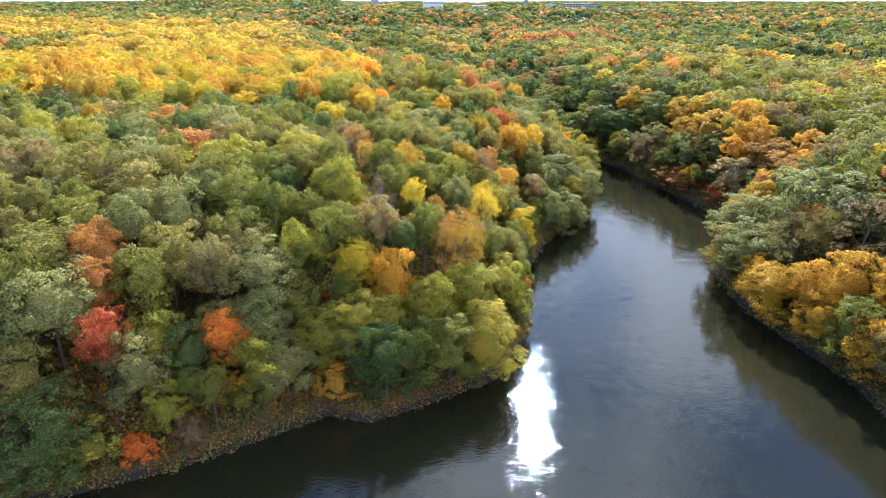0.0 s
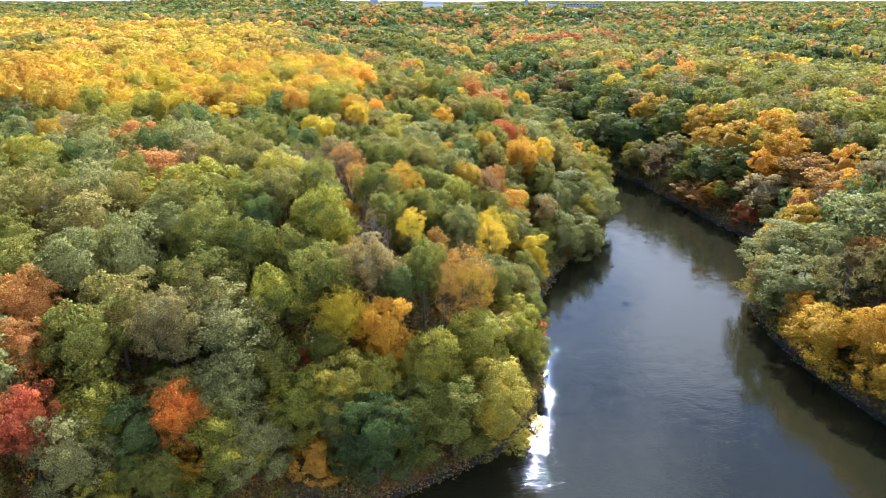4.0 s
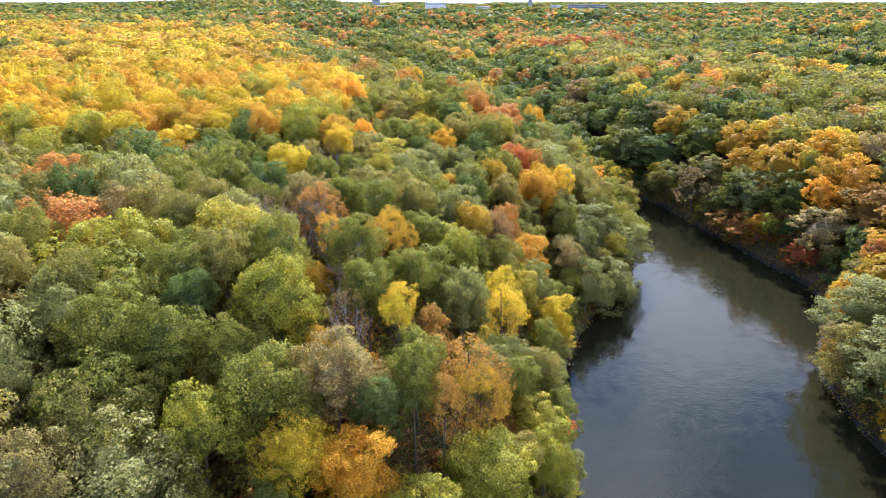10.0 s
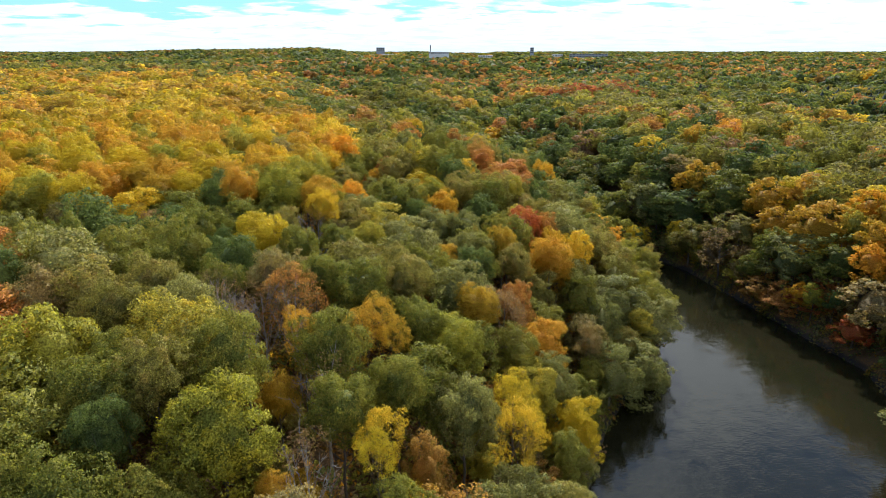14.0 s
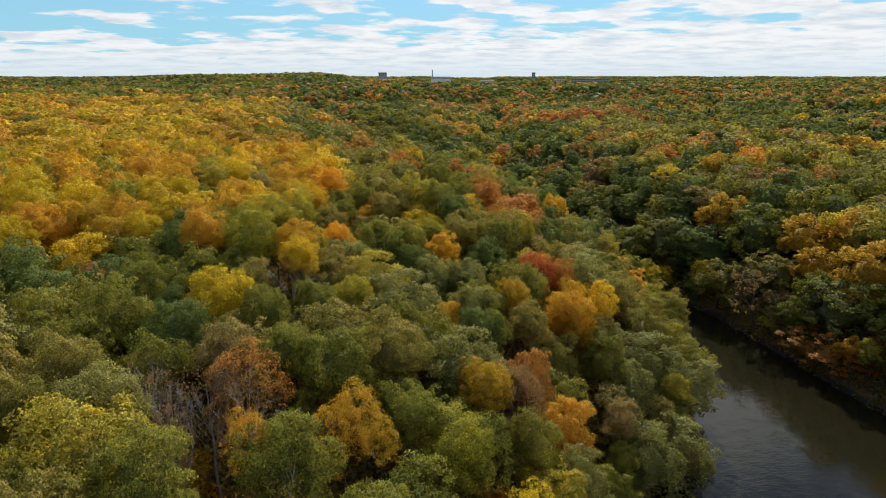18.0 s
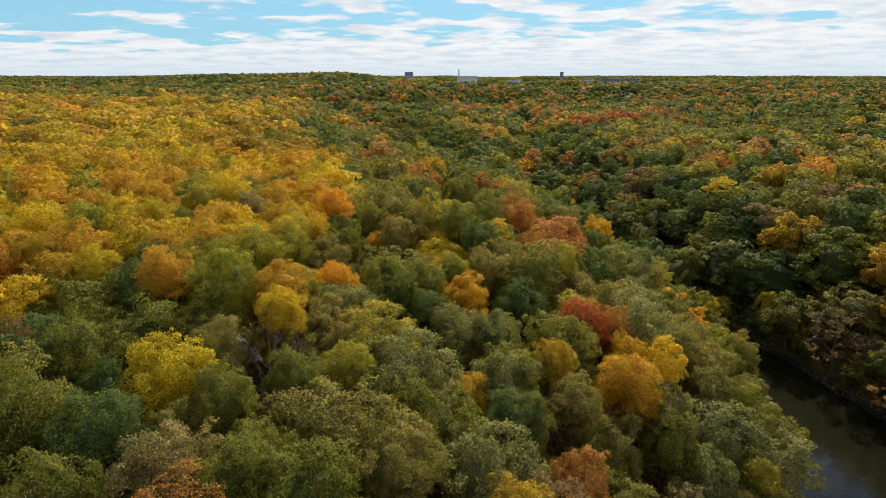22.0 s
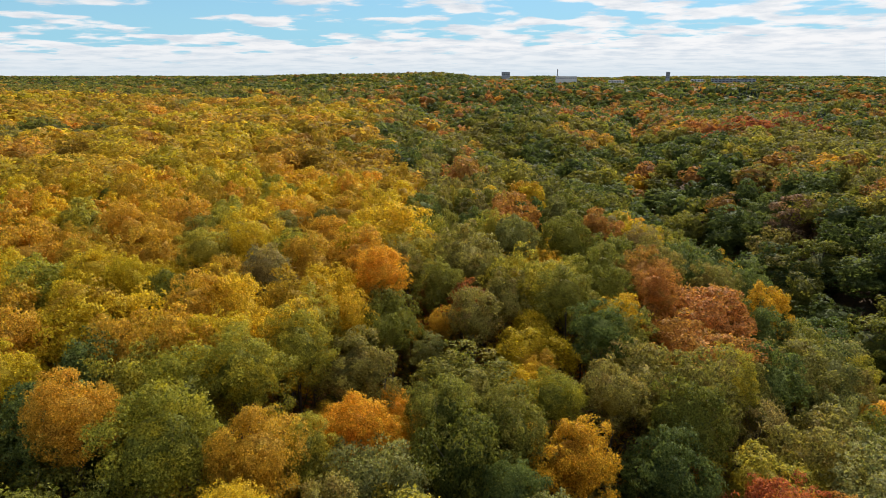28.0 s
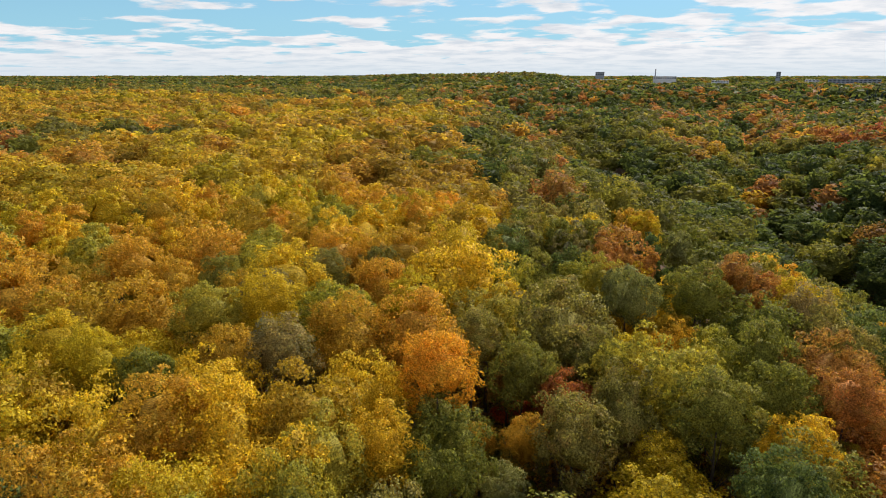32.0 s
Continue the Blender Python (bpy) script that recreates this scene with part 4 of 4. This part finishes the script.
FAR_LABEL = "dense distant autumn woods with mixed crowns"
BANDS = ((150, 460, 14, (11, 5, 3, 1500, 0.66)), (460, 700, 14.5, (10, 3, 3, 420, 1.25)), (700, 1200, 15.5, (8, 2, 2, 120, 2.2)),
         (1200, 2300, 19, (6, 1, 1, 36, 4.2)), (2300, 4600, 36, (6, 1, 1, 26, 5.0)))
for y0, y1, step, shape in BANDS:
    P = scatter(y0, y1, step, rng)
    if y0 == 150:
        P = P[track_dist(P[:, 0], P[:, 1]) > 147]
    W = step * rng.uniform(0.95, 1.4, len(P))
    Q = np.column_stack([P, ground_z(P[:, 0], P[:, 1]), W])
    x, y = Q[:, 0], Q[:, 1]
    plateau = (x < tulip_edge(y)) & (y > 210) & (y < 680 - 0.25 * x) & (waves(x, y, 260, 9) < 0.5)
    Q[:, 3] *= np.where(plateau, 1.14, 1.0)
    draw = 0.5 + 0.4 * (rng.random(len(Q)) - 0.5) + 0.5 * waves(x, y, 110, 11) + 0.3 * waves(x, y, 320, 13) - 0.04 * (x > 50) * (y < 720)
    tone = np.where(plateau, np.select([draw < 0.42, draw < 0.83, draw < 0.89, draw < 0.96], [0, 1, 6, 2], 3),
                    np.select([draw < 0.06, draw < 0.15, draw < 0.18, draw < 0.28, draw < 0.35, draw < 0.54, draw < 0.76], [0, 1, 6, 5, 2, 3, 4], 7))
    if y0 >= 1200:
        tone = np.select([draw < 0.06, draw < 0.2, draw < 0.32, draw < 0.52], [1, 5, 3, 4], 7)
    # dark far woods; a cloud's shadow over them is put into leaf colour
    shade_belt = smooth(700, 850, y) * (1 - smooth(1500, 1700, y)) * smooth(-420, -250, x)
    # the gorge's shade goes into its leaf colours: more of the deep green
    gorge = np.exp(-((creek_dist(x, y) - 25) / 40) ** 2) * (x > 0) * (y > 280) * (y < 620)
    tone = np.where(rng.random(len(Q)) < 0.75 * gorge, np.where(rng.random(len(Q)) < 0.25, 4, 7), tone)
    tone = np.where(rng.random(len(Q)) < 0.7 * shade_belt, np.where(rng.random(len(Q)) < 0.35, 5, 7), tone)
    suburb = smooth(170, 230, x) * smooth(420, 470, y) * (1 - smooth(800, 900, y))
    tone = np.where(rng.random(len(Q)) < 0.6 * suburb, np.where(rng.random(len(Q)) < 0.45, 4, 7), tone)
    maples = np.exp(-((y - 640 - 1.05 * (x - 86)) / 40) ** 2) * (x > 86) * (x < 215)
    tone = np.where(rng.random(len(Q)) < 0.4 * maples, 8, tone)
    for k, c in enumerate(("yellow", "gold", "lime", "olive", "green", "rust", "orange", "deep", "red")):
        same = Q[tone == k]
        if y0 == 150:                       # finer where the flight comes nearest
            close = track_dist(same[:, 0], same[:, 1]) < 250
            far_wood("far_woods", FAR_LABEL, same[close], FAR_LEAF[c], shape, rng)
            same, form = same[~close], (10, 3, 3, 420, 1.2)
        else:
            form = shape
        far_wood("far_woods", FAR_LABEL, same, FAR_LEAF[c], form, rng)

# the woods go on beside the flight line
for jy in range(30):
    row = np.column_stack([np.arange(-420, 260, 12.5) + 6 * (jy % 2), np.full(55, -15 + 12.0 * jy)])[:55]
    row = row + rng.uniform(-3.5, 3.5, row.shape)
    BESIDE = row if jy == 0 else np.concatenate([BESIDE, row])
bx, by = BESIDE[:, 0], BESIDE[:, 1]
BESIDE = BESIDE[(shore_dist(bx, by) > 4) & ~(seen_ever(bx, by) & (by > 60))]
BESIDE = np.column_stack([BESIDE, ground_z(BESIDE[:, 0], BESIDE[:, 1]), rng.uniform(11, 16, len(BESIDE))])
pick = rng.integers(0, 5, len(BESIDE))
for k, c in enumerate(("green", "olive", "lime", "gold", "rust")):
    far_wood("far_woods", "mixed autumn woods along the lake shore", BESIDE[pick == k], FAR_LEAF[c], (9, 2, 2, 260, 1.3), rng)

# evergreens in dark clumps: middle, spread, number
PINES = ((245, 850, 16, 22, 26), (300, 500, 45, 45, 70), (350, 640, 60, 60, 90), (40, 1450, 110, 50, 150), (260, 1300, 60, 50, 60))
for cx, cy, spread_x, spread_y, n in PINES:
    c = rng.normal(0, 1, (n, 2)) * (spread_x, spread_y) + (cx, cy)
    c = c[(gap_dist(c[:, 0], c[:, 1]) > 0) & (shore_dist(c[:, 0], c[:, 1]) > 4)]
    far_wood("pine_trees", "clump of dark green pines among autumn trees", np.column_stack([c, ground_z(c[:, 0], c[:, 1]), rng.uniform(13, 18, len(c))]),
             FAR_LEAF["pine"], (7, 9), rng, far_pine)

# low growth under the trees, thickest along the banks
def brush(places, wide, high, count, size, colour, r):
    n = len(places)
    a, q = r.uniform(0, 6.28, (n, count)), np.sqrt(r.random((n, count)))
    w, h = r.uniform(*wide, (n, 1)), r.uniform(*high, (n, 1))
    x = places[:, :1] + np.cos(a) * q * w / 2
    y = places[:, 1:2] + np.sin(a) * q * w / 2
    z = ground_z(x, y) + h * (1 - 0.75 * q ** 2) * r.uniform(0.15, 1.0, (n, count))
    p = np.stack([x, y, z], -1).reshape(-1, 3)
    v, f = cards(p, unit(r.normal(size=p.shape) + [0, 0, 0.9]), size, r)
    ob = new("undergrowth", mesh_of("undergrowth", v, f, LEAF[colour]))
    tagged(ob, "low shrubs and saplings under the trees", "shrubs", kind="stuff")


BRUSH = ("rust", "olive", "deep", "green", "tan", "brown", "gold")
for k, c in enumerate(BRUSH):
    U = scatter(66, 330, 3.8, rng, 4)
    U = U[(track_dist(U[:, 0], U[:, 1]) < 150) & (rng.random(len(U)) < (0.05 if c == "gold" else 0.13))]
    brush(U, (4.0, 7.0), (1.8, 4.2), 75, 0.72, c, rng)
    V = scatter(66, 315, 1.8, rng, 0.2)
    V = V[(track_dist(V[:, 0], V[:, 1]) < 140) & (shore_dist(V[:, 0], V[:, 1]) < 10) & (rng.random(len(V)) < (0.05 if c == "gold" else 0.14))]
    brush(V, (2.4, 4.4), (1.2, 3.4), 50, 0.46, c, rng)

for c, share in (("brown", 0.2), ("olive", 0.24), ("green", 0.14), ("rust", 0.16), ("tan", 0.12), ("deep", 0.1), ("orange", 0.05)):
    B = scatter(66, 140, 1.5, rng, 0.25)             # thick growth down the nearest bank
    B = B[(track_dist(B[:, 0], B[:, 1]) < 110) & (shore_dist(B[:, 0], B[:, 1]) < 24) & (rng.random(len(B)) < share)]
    brush(B, (1.8, 3.4), (0.9, 2.6), 34, 0.36, c, rng)
    B = scatter(90, 300, 2.7, rng, 3)                # and under the woods
    B = B[(track_dist(B[:, 0], B[:, 1]) < 80) & (rng.random(len(B)) < share)]
    brush(B, (2.4, 4.6), (1.0, 3.2), 22, 0.55, c, rng)
for c, share in (("orange", 0.3), ("gold", 0.3), ("rust", 0.2), ("lime", 0.12), ("flame", 0.06)):
    B = scatter(170, 330, 3.2, rng, 3)
    B = B[(track_dist(B[:, 0], B[:, 1]) < 125) & (rng.random(len(B)) < share)]
    brush(B, (2.4, 5.0), (1.5, 4.5), 26, 0.55, c, rng)
for c, share in (("deep", 0.55), ("brown", 0.2), ("olive", 0.2)):      # added dark brush over the gorge bottom, its leaf colours standing for shade
    G = rng.uniform((0, 305), (110, 560), (9000, 2))
    G = G[(creek_dist(G[:, 0], G[:, 1]) < 18) & (rng.random(len(G)) < share)]
    brush(G, (4.0, 7.0), (2.0, 5.5), 26, 1.1, c, rng)

# ---- far houses and town buildings ----
WALL_WHITE = plain_material("white_wall", (0.78, 0.78, 0.76), 0.7, 0.2)
WALL_GREY = plain_material("grey_wall", (0.36, 0.38, 0.42), 0.7, 0.2)
WALL_BRICK = plain_material("brick_wall", (0.3, 0.17, 0.12), 0.8, 0.5)
ROOF = plain_material("shingle_roof", (0.16, 0.155, 0.165), 0.85, 1.5, 0.4)
PANE = plain_material("window_pane", (0.03, 0.04, 0.05), 0.15, 0.3)


def box_bm(bm, x0, y0, z0, x1, y1, z1):
    bmesh.ops.create_cube(bm, size=1, matrix=Matrix.LocRotScale(((x0 + x1) / 2, (y0 + y1) / 2, (z0 + z1) / 2), None, (x1 - x0, y1 - y0, z1 - z0)))


def part(name, bm, mat, parent, label=""):
    me = bpy.data.meshes.new(name)
    bm.to_mesh(me)
    bm.free()
    me.materials.append(mat)
    ob = new(name, me)
    ob.parent = parent
    return tagged(ob, label)


def window_on(parent, x, y, z, w, h, paint=None):
    bm = bmesh.new()
    for a, b, c, d in ((-w / 2 - 0.1, -h / 2 - 0.1, w / 2 + 0.1, -h / 2), (-w / 2 - 0.1, h / 2, w / 2 + 0.1, h / 2 + 0.1),
                       (-w / 2 - 0.1, -h / 2, -w / 2, h / 2), (w / 2, -h / 2, w / 2 + 0.1, h / 2)):
        box_bm(bm, x + a, y - 0.08, z + b, x + c, y + 0.05, z + d)
    frame_ob = part("window", bm, paint or WALL_WHITE, parent)
    bm = bmesh.new()
    box_bm(bm, x - w / 2, y - 0.04, z - h / 2, x + w / 2, y + 0.02, z + h / 2)
    part("pane", bm, PANE, frame_ob)


def house(x, y, turn, wall, wide=13.0, deep=9.0):
    """A two-storey house with a pitched roof and a chimney."""
    base = new("house")
    base.matrix_basis = pose(x, y, float(ground_z(x, y)) - 0.3, 0, 0, turn)
    tagged(base, "suburban house with a dark grey shingle roof among trees", "house", "houses by the wood")
    bm = bmesh.new()
    box_bm(bm, -wide / 2, -deep / 2, 0, wide / 2, deep / 2, 5.6)
    part("wall", bm, wall, base)
    bm = bmesh.new()
    e, hgt = 0.5, 3.4
    c = [(-wide / 2 - e, -deep / 2 - e, 5.5), (wide / 2 + e, -deep / 2 - e, 5.5), (wide / 2 + e, deep / 2 + e, 5.5), (-wide / 2 - e, deep / 2 + e, 5.5),
         (-wide / 2 - e, 0, 5.5 + hgt), (wide / 2 + e, 0, 5.5 + hgt)]
    vs = [bm.verts.new(p) for p in c]
    for f in ((0, 1, 5, 4), (2, 3, 4, 5), (0, 4, 3), (1, 2, 5), (3, 2, 1, 0)):
        bm.faces.new([vs[i] for i in f])
    roof = part("roof", bm, ROOF, base)
    bm = bmesh.new()
    box_bm(bm, wide * 0.22, 0.6, 7, wide * 0.22 + 0.9, 1.5, 9.9)
    part("chimney", bm, WALL_BRICK, roof)
    for k in range(4):
        for z in (1.7, 4.2):
            window_on(base, -wide / 2 + wide * (k + 0.5) / 4, -deep / 2, z, 1.1, 1.4)
    bm = bmesh.new()
    box_bm(bm, -0.5, -deep / 2 - 0.9, 0, 0.5, -deep / 2 - 0.85, 2.1)
    part("door", bm, ROOF, base)


def town_block(x, y, z, wide, high, wall, label, storeys=3, deep=20.0):
    """A flat-roofed far building with rows of windows towards the wood."""
    base = new("office_building")
    base.matrix_basis = pose(x, y, float(ground_z(x, y)) - 1, 0, 0, math.degrees(math.atan2(-x, y)))
    g = float(ground_z(x, y)) - 1
    tagged(base, label, "building", "far town buildings")
    t = z - g
    bm = bmesh.new()
    box_bm(bm, -wide / 2, -deep / 2, 0, wide / 2, deep / 2, t)
    part("wall", bm, wall, base)
    bm = bmesh.new()
    box_bm(bm, -wide / 2 - 0.6, -deep / 2 - 0.6, t, wide / 2 + 0.6, deep / 2 + 0.6, t + 1.0)
    part("roof", bm, wall, base)
    n = max(2, min(12, int(wide / 9)))
    for s in range(storeys):
        zz_ = t - high * (s + 0.5) / storeys
        for k in range(n):
            window_on(base, -wide / 2 + wide * (k + 0.5) / n, -deep / 2, zz_, wide / n * 0.6, high / storeys * 0.5, wall)


for hx, hy, turn, wall in ((251, 472, -20, WALL_WHITE), (242, 424, 15, WALL_BRICK), (288, 485, -35, WALL_GREY), (317, 649, -10, WALL_BRICK), (405, 674, 25, WALL_GREY)):
    house(hx, hy, turn, wall)
town_block(148, 2705, 52.6, 57, 16.6, WALL_WHITE, "long white flat-roofed hall among far trees", 3)
town_block(-1354, 2786, 70.0, 88, 16.4, WALL_GREY, "wide grey office building on the far skyline", 2)
town_block(-316, 3092, 84.5, 38, 13.7, WALL_GREY, "grey office building on the far skyline", 2)
town_block(-46, 3109, 66.0, 93, 10.0, WALL_WHITE, "pale white factory hall beside a tall stack", 2)
town_block(384, 3085, 84.5, 16, 24.6, WALL_GREY, "narrow grey tower block on the skyline", 3)
town_block(450, 2772, 56.5, 44, 12.3, WALL_WHITE, "low white hall among far trees", 2)
town_block(573, 2748, 59.0, 153, 12.3, WALL_GREY, "long low grey building among far trees", 2)
town_block(749, 2284, 49.0, 71, 10.5, WALL_GREY, "blue-grey hall at the edge of town", 2)
town_block(833, 2253, 42.1, 55, 8.4, WALL_WHITE, "low pale hall at the edge of town", 2)
town_block(-235, 2598, 57.7, 64, 6.8, WALL_WHITE, "low white roof above the far woods", 2)
stack = new("chimney_stack")
stack.matrix_basis = pose(-85, 3108, 61.2)
tagged(stack, "tall slim grey chimney stack on the far skyline", "chimney")
v, fc = tube([(0, 0, 0), (0, 0, 18), (0, 0, 36)], [3.2, 2.6, 2.2], 12)
shaft = new("shaft", mesh_of("shaft", v, fc, WALL_GREY, True))
shaft.parent = stack
v, fc = tube([(0, 0, 35), (0, 0, 36.4)], [2.7, 2.7], 12)
rim = new("rim", mesh_of("rim", v, fc, WALL_BRICK, True))
rim.parent = stack
